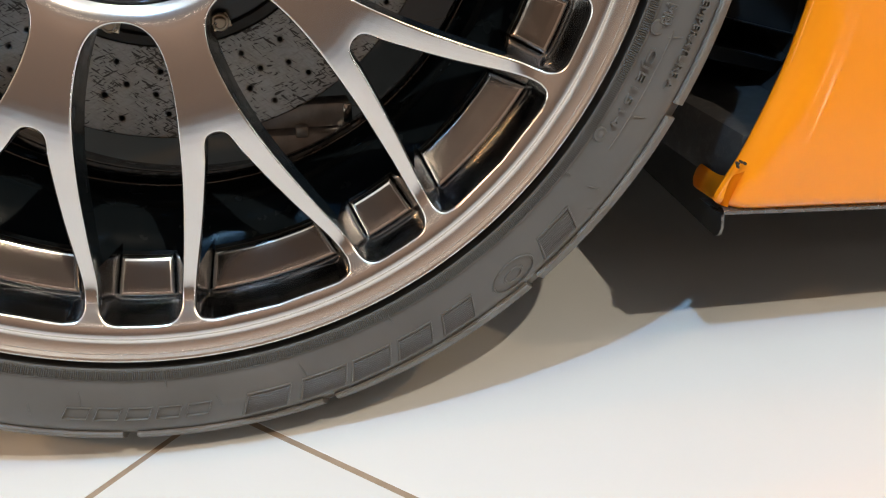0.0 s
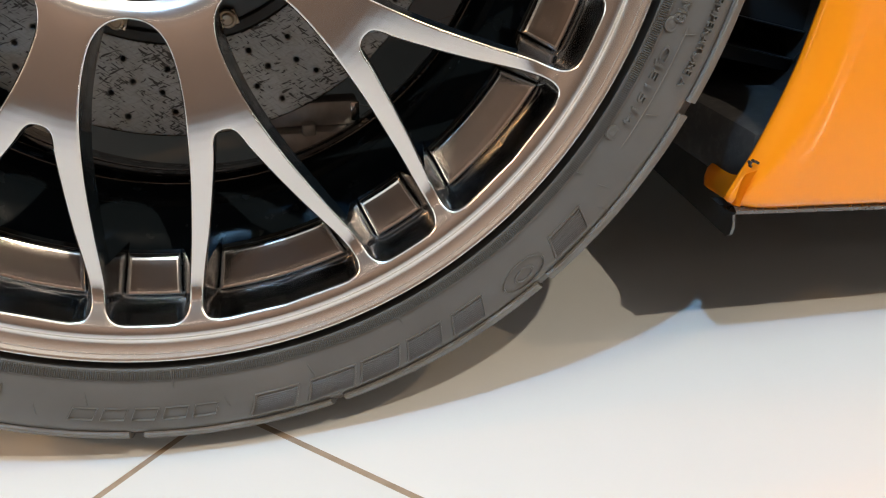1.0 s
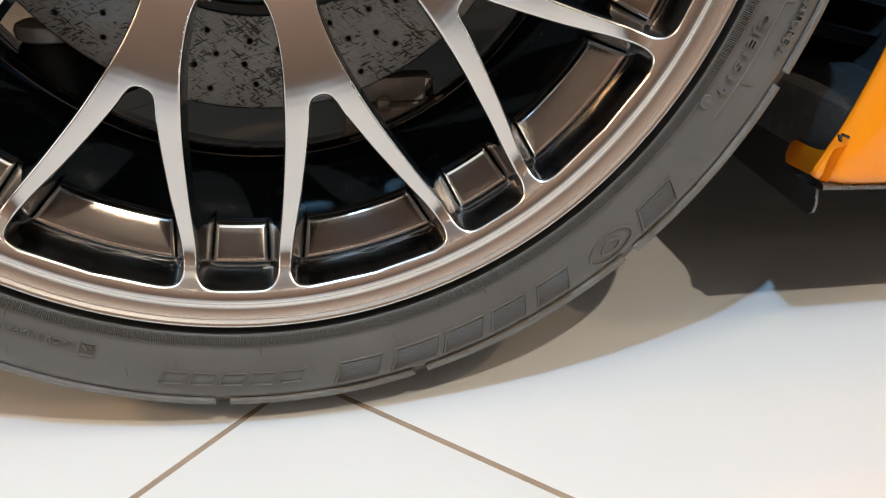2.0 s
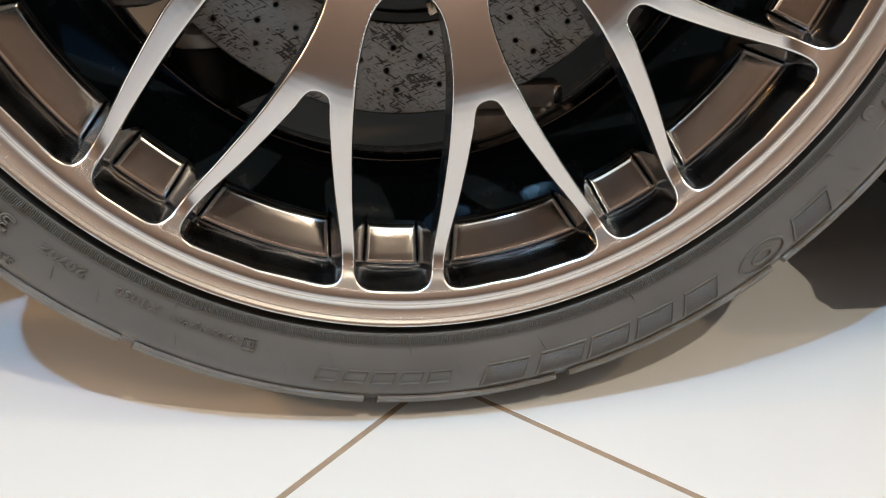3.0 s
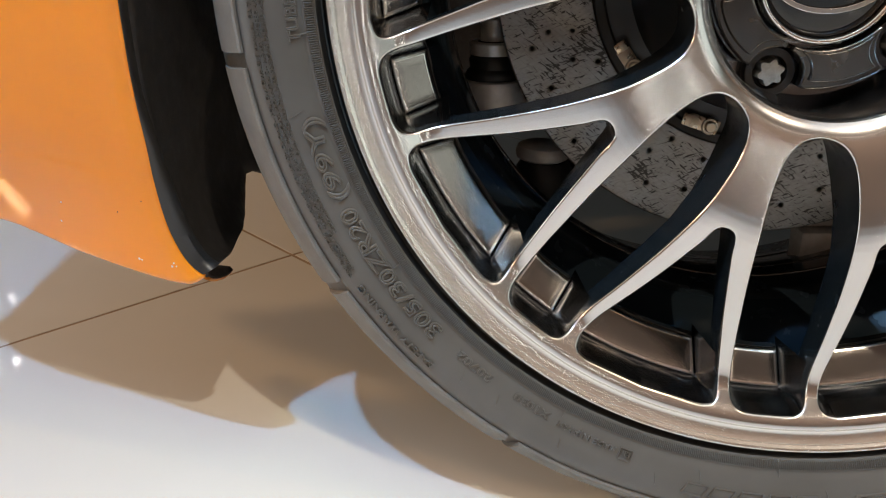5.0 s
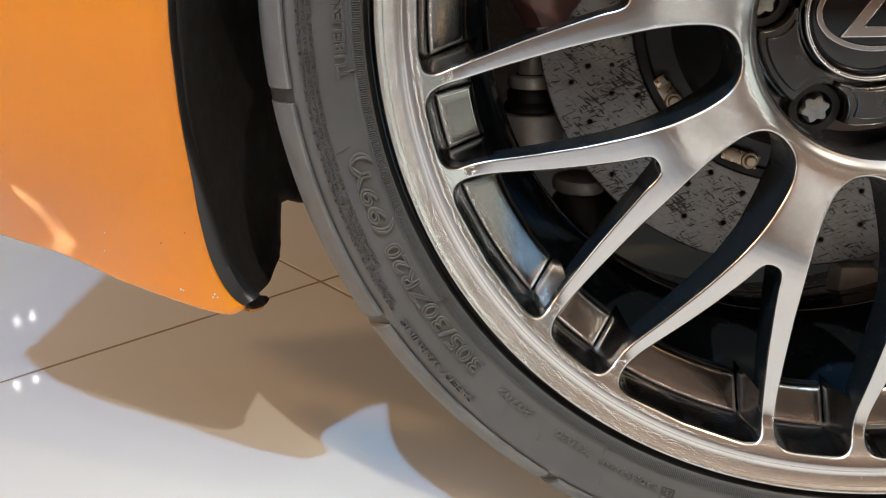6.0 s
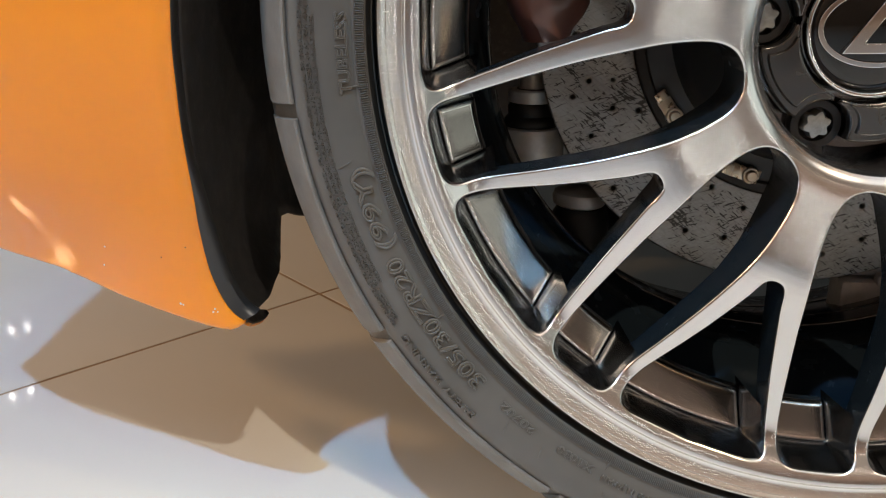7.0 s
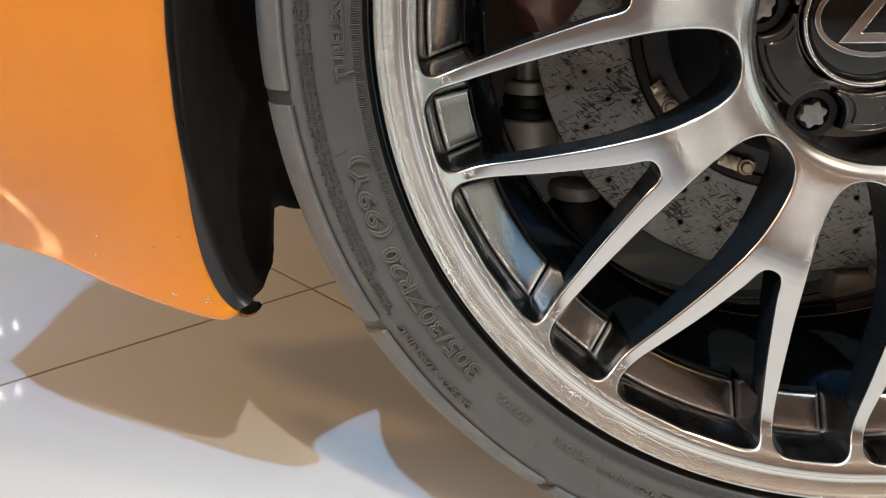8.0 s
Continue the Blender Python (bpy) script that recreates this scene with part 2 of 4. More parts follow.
def cylinder(bm, at, axis, r0, r1, length, segs=32, cap=True):
    """A tapered cylinder from at along axis."""
    m = Vector(axis).to_track_quat("Z", "Y").to_matrix().to_4x4()
    m.translation = Vector(at)
    rows = [[m @ Vector((r * math.cos(2 * math.pi * i / segs), r * math.sin(2 * math.pi * i / segs), h)) for i in range(segs)] for r, h in ((r0, 0), (r1, length))]
    vs = grid_faces(bm, rows, close=True)
    if cap:
        bm.faces.new(vs[0][::-1])
        bm.faces.new(vs[1])


def turned(bm, at, axis, profile, segs=40):
    """A turned shape: profile of (radius, height) along axis from at."""
    m = Vector(axis).to_track_quat("Z", "Y").to_matrix().to_4x4()
    m.translation = Vector(at)
    rows = [[m @ Vector((r * math.cos(2 * math.pi * i / segs), r * math.sin(2 * math.pi * i / segs), h)) for i in range(segs)] for r, h in profile]
    vs = grid_faces(bm, rows, close=True)
    bm.faces.new(vs[0][::-1])
    bm.faces.new(vs[-1])


def smoothstep(a):
    a = min(1.0, max(0.0, a))
    return a * a * (3 - 2 * a)


def spline(points, per=8):
    """A smooth line through points (Catmull-Rom)."""
    p = [np.array(q, float) for q in points]
    p = [2 * p[0] - p[1]] + p + [2 * p[-1] - p[-2]]
    out = []
    for i in range(1, len(p) - 2):
        for k in range(per):
            u = k / per
            out.append(0.5 * (2 * p[i] + (p[i + 1] - p[i - 1]) * u + (2 * p[i - 1] - 5 * p[i] + 4 * p[i + 1] - p[i + 2]) * u ** 2 + (3 * p[i] - p[i - 1] - 3 * p[i + 1] + p[i + 2]) * u ** 3))
    out.append(p[-2])
    return out


def curve_mesh(loops, extrude, bevel, res=2):
    """A flat plate with holes and rounded edges in the xy plane, from closed loops."""
    cu = bpy.data.curves.new("plate", "CURVE")
    cu.dimensions, cu.fill_mode, cu.extrude, cu.bevel_depth, cu.bevel_resolution = "2D", "BOTH", extrude, bevel, res
    for loop in loops:
        sp = cu.splines.new("POLY")
        sp.points.add(len(loop) - 1)
        for q, (x, y) in zip(sp.points, loop):
            q.co = (x, y, 0, 1)
        sp.use_cyclic_u = True
    return evaluated(cu)


def evaluated(data):
    ob = bpy.data.objects.new("draft", data)
    scene.collection.objects.link(ob)
    bpy.context.view_layer.update()
    dg = bpy.context.evaluated_depsgraph_get()
    me = bpy.data.meshes.new_from_object(ob.evaluated_get(dg))
    bpy.data.objects.remove(ob)
    return me


def circle(r, n=64, cx=0.0, cy=0.0):
    return [(cx + r * math.cos(2 * math.pi * i / n), cy + r * math.sin(2 * math.pi * i / n)) for i in range(n)]


def plate_to_wheel(me, y):
    """Turns a plate from the xy plane into the plane of the wheel, facing outwards at y."""
    for v in me.vertices:
        x, h, d = v.co
        v.co = (x, y - d, ZC + h)


# ---- room ----
def build_floor():
    bm = bmesh.new()
    vs = [bm.verts.new(p) for p in ((-7, -5, 0), (7, -5, 0), (7, 8, 0), (-7, 8, 0))]
    bm.faces.new(vs)
    bmesh.ops.translate(bm, verts=bm.verts, vec=(0, 0, -0.0004))
    base = finish(bm, "floor", GROUT, smooth=False)
    tagged(base, "glossy white tiled showroom floor with thin brown grout", "floor", kind="structure")
    size, gap = 0.6, 0.0042
    h = size / 2 - gap / 2
    bm = bmesh.new()
    e = 0.0003
    rows = [[(-h, -h, -0.008), (h, -h, -0.008), (h, h, -0.008), (-h, h, -0.008)], [(-h, -h, -e), (h, -h, -e), (h, h, -e), (-h, h, -e)], [(-h + e, -h + e, 0), (h - e, -h + e, 0), (h - e, h - e, 0), (-h + e, h - e, 0)]]
    vs = grid_faces(bm, [[Vector(p) for p in row] for row in rows], close=True)
    bm.faces.new(vs[-1])
    me = bpy.data.meshes.new("floor_tile")
    bmesh.ops.recalc_face_normals(bm, faces=bm.faces)
    bm.to_mesh(me)
    bm.free()
    me.materials.append(TILE)
    a = R(46.5)
    u, w = Vector((math.cos(a), math.sin(a), 0)), Vector((-math.sin(a), math.cos(a), 0))
    corner = Vector((0.0068, 0.0270, 0))
    cells = []
    for i in range(-20, 21):
        for j in range(-20, 21):
            c = corner + u * (i + 0.5) * size + w * (j + 0.5) * size
            if -6.4 < c.x < 6.4 and -4.4 < c.y < 7.4:
                cells.append((c.x ** 2 + c.y ** 2, c))
    cells.sort(key=lambda q: q[0])
    for _, c in cells[:290]:
        ob = new("floor_tile", me)
        ob.matrix_world = Matrix.Translation(c) @ Matrix.Rotation(a, 4, "Z")
        ob.parent = base
    bm = bmesh.new()
    for _, c in cells[290:]:
        f = [c + s * u * h + q * w * h for s, q in ((-1, -1), (1, -1), (1, 1), (-1, 1))]
        bm.faces.new([bm.verts.new(p) for p in f])
    rest = finish(bm, "far_floor_tiles", TILE, base, smooth=False)
    tagged(rest, kind="stuff")


def build_room():
    def wall(name, x0, x1, y0, y1, z0, z1, mat, label, cat):
        bm = bmesh.new()
        box(bm, x0, x1, y0, y1, z0, z1)
        tagged(finish(bm, name, mat, smooth=False), label, cat, kind="structure")
    wall("wall_south", -7, 7, -5.15, -5, -0.05, 3.1, WALL, "plain warm brown showroom wall", "wall")
    wall("wall_north", -7, 7, 8, 8.15, -0.05, 3.1, WALL, "plain warm brown showroom wall", "wall")
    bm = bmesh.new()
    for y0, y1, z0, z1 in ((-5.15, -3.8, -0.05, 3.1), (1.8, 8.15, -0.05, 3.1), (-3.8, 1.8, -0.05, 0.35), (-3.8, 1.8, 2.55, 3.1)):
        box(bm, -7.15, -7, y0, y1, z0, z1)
    tagged(finish(bm, "wall_west", SIDEWALL, smooth=False), "plain pale grey showroom wall with a wide added opening", "wall", kind="structure")
    # unseen window, added as a holder for the west fill light
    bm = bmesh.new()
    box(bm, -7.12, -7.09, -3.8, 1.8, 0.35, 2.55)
    frame_1 = tagged(finish(bm, "unseen_window_1", WHITE, smooth=False), "wide unseen window added to hold a fill light", "window", kind="structure")
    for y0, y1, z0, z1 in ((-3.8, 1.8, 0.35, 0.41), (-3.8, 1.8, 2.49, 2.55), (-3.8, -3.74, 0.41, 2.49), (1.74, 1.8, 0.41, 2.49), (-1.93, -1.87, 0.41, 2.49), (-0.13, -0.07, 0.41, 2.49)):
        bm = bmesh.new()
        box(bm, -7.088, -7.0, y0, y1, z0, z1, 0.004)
        finish(bm, "opening_frame", TRIM, frame_1, sharp=35)
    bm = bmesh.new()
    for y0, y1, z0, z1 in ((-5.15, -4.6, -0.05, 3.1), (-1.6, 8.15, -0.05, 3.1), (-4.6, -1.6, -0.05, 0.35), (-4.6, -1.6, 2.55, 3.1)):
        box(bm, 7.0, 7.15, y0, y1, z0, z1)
    tagged(finish(bm, "wall_east", BOARD, smooth=False), "plain grey-green showroom wall with an added opening", "wall", kind="structure")
    # unseen window, added as a holder for the east fill light
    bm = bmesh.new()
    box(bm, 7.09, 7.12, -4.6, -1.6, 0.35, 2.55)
    frame_2 = tagged(finish(bm, "unseen_window_2", WHITE, smooth=False), "unseen window added to hold a fill light", "window", kind="structure")
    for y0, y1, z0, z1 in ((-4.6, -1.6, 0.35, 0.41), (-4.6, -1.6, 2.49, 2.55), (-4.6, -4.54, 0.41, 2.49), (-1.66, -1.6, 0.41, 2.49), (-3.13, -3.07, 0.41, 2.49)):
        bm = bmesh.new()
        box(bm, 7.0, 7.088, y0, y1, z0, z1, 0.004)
        finish(bm, "opening_frame", TRIM, frame_2, sharp=35)
    wall("ceiling", -7.15, 7.15, -5.15, 8.15, 3.0, 3.12, CEILING, "plain warm brown showroom ceiling", "ceiling")


def build_downlight(at):
    """A twin-lens downlight let into the ceiling."""
    base = tagged(new("ceiling_downlight"), "small white twin-lens ceiling downlight, switched on", "downlight", "ceiling downlights")
    base.location = (at[0], at[1], 2.997)
    bm = bmesh.new()
    box(bm, -0.16, 0.16, -0.08, 0.08, -0.010, 0.0, 0.003)
    finish(bm, "housing", WHITE, base, sharp=35)
    for x in (-0.075, 0.075):
        bm = bmesh.new()
        cylinder(bm, (x, 0, -0.010), (0, 0, -1), 0.026, 0.024, 0.004, 32)
        finish(bm, "lens", GLOW, base, "glowing white lens", sharp=35)
    return base


build_floor()
build_room()


def build_board(x0, x1, z0, z1):
    """A display board on the wall with a thin lit border."""
    base = tagged(new("display_board"), "pale grey-green display board with thin lit white border", "display board")
    base.location = ((x0 + x1) / 2, -4.995, z0)
    w, h = (x1 - x0) / 2, z1 - z0
    bm = bmesh.new()
    box(bm, -w, w, 0.0, 0.04, 0.0, h, 0.004)
    finish(bm, "panel", BOARD, base, sharp=35)
    t = 0.012
    for a0, a1, c0, c1 in ((-w, w, 0.0, t), (-w, w, h - t, h), (-w, -w + t, t, h - t), (w - t, w, t, h - t)):
        bm = bmesh.new()
        box(bm, a0, a1, 0.041, 0.052, c0, c1)
        finish(bm, "lit_border", LINE_GLOW, base, "glowing white border strip", sharp=35)


build_board(2.85, 3.85, 0.03, 1.42)
build_board(6.40, 6.96, 0.03, 2.20)
for spot in ((-5.20, 6.34), (-4.41, 5.12)):
    ob = build_downlight(spot)
    ob.rotation_euler = (0, 0, R(50))

# ---- car ----
car = tagged(new("car"), "glossy orange sports car with silver mesh wheel on white tiles", "car")

# the wheel's face: depth by radius
FACE = spline([(0.066, 0.016), (0.072, 0.010), (0.082, 0.003), (0.11, -0.0045), (0.136, -0.0090), (0.165, -0.0082), (0.19, -0.0062), (0.212, -0.0041), (0.222, -0.0041), (0.230, -0.0066), (0.2370, -0.0116), (0.2420, -0.0150), (0.245, -0.0165), (0.2475, -0.0170), (0.252, -0.0170)], 6)
FACE_R, FACE_Y = [q[0] for q in FACE], [q[1] for q in FACE]
BIG = [(0.0815, 0), (0.0822, 3.3), (0.0845, 6.6), (0.089, 9.2), (0.096, 10.8), (0.106, 11.4), (0.118, 11.3), (0.13, 10.8), (0.147, 9.8), (0.165, 8.75), (0.185, 7.55), (0.2, 6.75), (0.22, 5.75), (0.232, 5.3), (0.237, 4.8), (0.2395, 4.0), (0.2405, 2.8), (0.2405, 0)]
VEE = [(0.1382, 0), (0.1388, 1.2), (0.1405, 2.1), (0.1445, 2.8), (0.151, 3.45), (0.165, 5.1), (0.1774, 6.4), (0.19, 7.6), (0.205, 8.95), (0.22, 10.1), (0.23, 10.7), (0.2355, 10.75), (0.2388, 10.25), (0.2402, 9.2), (0.2405, 7.5), (0.2405, 0)]


def half_width(table, r):
    """A window's half angle at radius r."""
    return float(np.interp(r, [q[0] for q in table], [q[1] for q in table]))


def window_loop(half, centre):
    """A closed window outline in the wheel's plane; the axis of the sector points along +y."""
    pts = [(r * math.sin(R(a)), r * math.cos(R(a))) for r, a in half]
    line = [tuple(p) for p in spline(pts, 6)]
    line += [(-x, y) for x, y in line[-2:0:-1]]
    c, s = math.cos(R(-centre)), math.sin(R(-centre))
    return np.array([(c * x - s * y, s * x + c * y) for x, y in line])


def signed_distance(p, loops):
    """Distance from points to the nearest window edge, negative inside a window, and the way outwards from the edge."""
    best = np.full(len(p), 1e9)
    way = np.zeros((len(p), 2))
    inside = np.zeros(len(p), bool)
    for loop in loops:
        hit = np.zeros(len(p), bool)
        for a, c in zip(loop, np.roll(loop, -1, 0)):
            d = c - a
            u = np.clip(((p - a) @ d) / (d @ d), 0, 1)
            near = a + u[:, None] * d
            off = p - near
            dist = np.hypot(off[:, 0], off[:, 1])
            m = dist < best
            best[m], way[m] = dist[m], off[m]
            if a[1] != c[1]:
                cross = ((a[1] > p[:, 1]) != (c[1] > p[:, 1])) & (p[:, 0] < (c[0] - a[0]) * (p[:, 1] - a[1]) / (c[1] - a[1]) + a[0])
                hit ^= cross
        inside |= hit
    sign = np.where(inside, -1.0, 1.0)
    way = way / np.maximum(best, 1e-9)[:, None] * sign[:, None]
    return best * sign, way


def spoke_mesh():
    """One tenth of the wheel's face: a forked spoke with hub and lip ends, rounded edges and deep sides."""
    loops = [window_loop(VEE, 0), window_loop(BIG, 18), window_loop(BIG, -18)]
    edge = 0.0017
    nr, na = 156, 120
    rr = np.linspace(0.0735, 0.2475, nr)
    aa = np.radians(np.linspace(-18, 18, na + 1))
    gr, ga = np.meshgrid(rr, aa, indexing="ij")
    p = np.stack([gr * np.sin(ga), gr * np.cos(ga)], -1).reshape(-1, 2)
    d, way = signed_distance(p, loops)
    idx = np.arange(nr * (na + 1)).reshape(nr, na + 1)
    quads = np.stack([idx[:-1, :-1], idx[:-1, 1:], idx[1:, 1:], idx[1:, :-1]], -1).reshape(-1, 4)
    keep = (d[quads] > edge * 0.62).all(1)
    quads = quads[keep]
    used = np.unique(quads)
    # edges used once bound a window, unless they lie on the sector's own border
    count = {}
    for q in quads:
        for i in range(4):
            k = (min(q[i], q[(i + 1) % 4]), max(q[i], q[(i + 1) % 4]))
            count[k] = count.get(k, 0) + 1
    border = set(idx[0]) | set(idx[-1]) | set(idx[:, 0]) | set(idx[:, -1])
    rim_edges = [k for k, c in count.items() if c == 1]
    seam = lambda k: any(k[0] in s and k[1] in s for s in (set(idx[0]), set(idx[-1]), set(idx[:, 0]), set(idx[:, -1])))
    win_edges = [k for k in rim_edges if not seam(k)]
    win_verts = sorted({v for k in win_edges for v in k})
    side_a, side_b = set(idx[:, 0]), set(idx[:, -1])
    for _ in range(3):
        w = np.array(win_verts)
        dd, ww = signed_distance(p[w], loops)
        move = -(dd - edge)[:, None] * ww
        for k, v in enumerate(w):
            if v in side_a or v in side_b:
                a = aa[0] if v in side_a else aa[-1]
                axis = np.array([math.sin(a), math.cos(a)])
                move[k] = axis * (move[k] @ axis)
        p[w] += move
    # even out the cells beside the windows
    nb = {}
    for a, c in count:
        nb.setdefault(a, []).append(c)
        nb.setdefault(c, []).append(a)
    fixed = set(win_verts) | border
    for _ in range(4):
        q = p.copy()
        for v in used:
            if v not in fixed and d[v] < 0.006:
                q[v] = p[nb[v]].mean(0)
        p = q
    d, way = signed_distance(p, loops)
    rad = np.hypot(p[:, 0], p[:, 1])
    y = np.interp(rad, FACE_R, FACE_Y) - 0.00012 * (1 - np.exp(-np.maximum(d - edge, 0) / 0.0035)) * np.clip((0.236 - rad) / 0.01, 0, 1)
    bm = bmesh.new()
    front = {v: bm.verts.new((p[v, 0], y[v], p[v, 1])) for v in used}
    fine = np.linspace(0.060, 0.260, 801)
    flat_y = np.convolve(np.pad(np.interp(fine, FACE_R, FACE_Y), 4, mode="edge"), np.ones(9) / 9, mode="valid")
    slope = np.interp(rad, fine, np.gradient(flat_y, fine))
    crown = 0.034 * np.exp(-np.maximum(d - edge, 0) / 0.0035) * np.clip((0.236 - rad) / 0.01, 0, 1)
    tilt = p * (slope / rad)[:, None] - way * crown[:, None]
    up = np.stack([tilt[:, 0], -np.ones(len(p)), tilt[:, 1]], -1)
    up /= np.linalg.norm(up, axis=1)[:, None]
    facing = [up[v] for v in used]
    for q in quads:
        bm.faces.new([front[v] for v in q])
    # rounded edge, then the side going back
    def loop_at(out, back, turn=1.0):
        made = {}
        for v in win_verts:
            n = -way[v]
            if v in side_a or v in side_b:
                a = aa[0] if v in side_a else aa[-1]
                axis = np.array([math.sin(a), math.cos(a)])
                n = axis * (n @ axis)
            x = p[v] + n * out
            deep = y[v] + back if back < 0.02 else float(np.interp(rad[v], (0.075, 0.105, 0.119, 0.134, 0.152, 0.24), (0.050, 0.042, 0.034, 0.025, 0.019, 0.017)))
            made[v] = bm.verts.new((x[0], deep, x[1]))
            facing.append(up[v] * math.cos(turn * math.pi / 2) + np.array((n[0], 0.0, n[1])) * math.sin(turn * math.pi / 2))
        return made
    rings = [front]
    for k in range(1, 5):
        a = math.pi / 2 * k / 4
        rings.append(loop_at(edge * math.sin(a), edge * (1 - math.cos(a)), k / 4))
    rings.append(loop_at(edge + 0.0004, 0.012))
    rings.append(loop_at(edge - 0.0004, 0.046))
    for i, (u, w) in enumerate(zip(rings, rings[1:])):
        for a, c in win_edges:
            f = bm.faces.new((u[a], u[c], w[c], w[a]))
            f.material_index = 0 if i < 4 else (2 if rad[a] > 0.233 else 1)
    me = bpy.data.meshes.new("forked_spoke")
    bmesh.ops.recalc_face_normals(bm, faces=bm.faces)
    mid = sum((f.normal.y for f in bm.faces if f.material_index == 0), 0.0)
    if mid > 0:
        bmesh.ops.reverse_faces(bm, faces=bm.faces)
    bm.to_mesh(me)
    bm.free()
    me.materials.append(SILVER)
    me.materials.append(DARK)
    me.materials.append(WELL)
    me.polygons.foreach_set("use_smooth", [True] * len(me.polygons))
    me.normals_split_custom_set_from_vertices([Vector(q).normalized() for q in facing])
    return me


def build_wheel():
    # lip and flange, the ring that carries all
    lip = [(0.2470, -0.0150), (0.2474, -0.0168), (0.2482, -0.0167), (0.2490, -0.0158), (0.2497, -0.0151), (0.2508, -0.0149), (0.2530, -0.0156), (0.2553, -0.0168), (0.2570, -0.0179), (0.2575, -0.0176), (0.2580, -0.0178), (0.2590, -0.0190), (0.2602, -0.0196), (0.2612, -0.0197), (0.2619, -0.0189), (0.2621, -0.0170), (0.2619, -0.0120), (0.2600, -0.0040), (0.2560, 0.0060)]
    wheel = finish(revolve(lip, 360), "wheel", LIP, car, "satin silver forged wheel with forked mesh spokes", sharp=50)
    barrel = [(0.2475, -0.0145), (0.2480, 0.036), (0.2440, 0.056), (0.2300, 0.072), (0.2180, 0.086), (0.2140, 0.096), (0.2135, 0.1240), (0.2128, 0.1255), (0.2150, 0.1270), (0.2160, 0.1500), (0.2190, 0.1650), (0.2320, 0.2000), (0.2450, 0.2520), (0.2475, 0.2560)]
    finish(revolve(barrel, 200), "barrel", DARK, wheel, "gloss black inner barrel", sharp=35)
    inner = [(0.2475, 0.2560), (0.2490, 0.2585), (0.2510, 0.2600), (0.2560, 0.2605), (0.2620, 0.2620)]
    finish(revolve(inner, 160), "inner_flange", SILVER, wheel, "silver inner flange of the barrel", sharp=35)
    for r, y in ((0.2126, 0.1255), (0.2158, 0.1480)):
        finish(revolve([(r + 0.0008, y - 0.0009), (r - 0.0001, y - 0.0007), (r - 0.0006, y), (r - 0.0001, y + 0.0007), (r + 0.0008, y + 0.0009)], 200), "barrel_ridge", SHADESILVER, wheel, "thin grey ridge")
    # silver band that paints in the arc highlight on the barrel's step
    finish(revolve([(0.2325, 0.1985), (0.2320, 0.2000), (0.2330, 0.2070), (0.2342, 0.2085)], 200), "barrel_ridge", SILVER, wheel, "silver band standing in for a highlight inside the barrel")
    me = spoke_mesh()
    for k in range(10):
        ob = new("forked_spoke", me)
        # the sector's axis points up in its own mesh
        ob.matrix_world = Matrix.Translation((0, 0, ZC)) @ Matrix.Rotation(R(180 - (SPIN + 18 + 36 * k)), 4, "Y")
        ob.parent = wheel
    # pads between the spoke ends, each a tilted pillow with a narrow bright bevel, and the polished well round it
    flat = lambda r: 0.0280 - 0.735 * (r - 0.2215)
    e = 0.0024
    quarter = [(1 - math.cos(math.pi / 2 * k / 4), 1 - math.sin(math.pi / 2 * k / 4)) for k in range(5)]
    for axis, table, inner_half, outer_half, n in ((0, BIG, 3.75, 3.75, 6), (18, VEE, 8.1, 9.3, 14)):
        span = lambda r: inner_half + (outer_half - inner_half) * (r - 0.2200) / 0.0195
        low, high = 0.2200, 0.2395
        sect = [(low, 0.0075), (low, 0.0040)] + [(low + e * q, e * d) for q, d in quarter]
        sect += [(low + e + (high - low - 2 * e) * k / 4, 0.0) for k in range(1, 4)]
        sect += [(high - e * q, e * d) for q, d in quarter[::-1]] + [(high, 0.0040), (high, 0.0075)]
        deg = math.degrees(e / 0.23)
        side = [(0.0, 0.0075), (0.0, 0.0040)] + [(deg * q, e * d) for q, d in quarter]
        bm = bmesh.new()
        rows = []
        mids = [-1 + 2 * k / n for k in range(1, n)]
        for tag, item in [("l", q) for q in side] + [("m", k) for k in mids] + [("r", q) for q in side[::-1]]:
            row = []
            for r, fall in sect:
                h = span(r)
                a, more = (-h + item[0], item[1]) if tag == "l" else (h - item[0], item[1]) if tag == "r" else (item * (h - deg), 0.0)
                row.append(Vector((r * math.sin(R(a)), flat(r) + max(fall, more), r * math.cos(R(a)))))
            rows.append(row)
        grid_faces(bm, rows)
        for f in bm.faces:
            top = max(v.co.y - flat(math.hypot(v.co.x, v.co.z)) for v in f.verts)
            f.material_index = 0 if top < 0.00004 else (1 if top < e + 0.0003 else 2)
        me = bpy.data.meshes.new("pad")
        bmesh.ops.recalc_face_normals(bm, faces=bm.faces)
        bm.to_mesh(me)
        bm.free()
        for m in (FLAKE, BEVEL, DARK):
            me.materials.append(m)
        me.polygons.foreach_set("use_smooth", [True] * len(me.polygons))
        me.set_sharp_from_angle(angle=R(50))
        # the well: walls from the window's outline in to the pad's foot, mitred at the corners
        bm = bmesh.new()
        def path(depth):
            """The U round the pad at depth 0 (behind the face) to 1 (at the pad's foot)."""
            pts = []
            floor_r = 0.2432 - 0.0036 * depth
            wide = lambda r: (half_width(table, min(r, 0.2330)) + 0.15) * (1 - depth) + (span(r) + 0.03) * depth
            y_at = lambda r: (float(np.interp(r, FACE_R, FACE_Y)) + 0.0045) * (1 - depth) + (flat(r) + 0.0042) * depth
            sides = [0.2150 + (floor_r - 0.0026 - 0.2150) * k / 7 for k in range(8)]
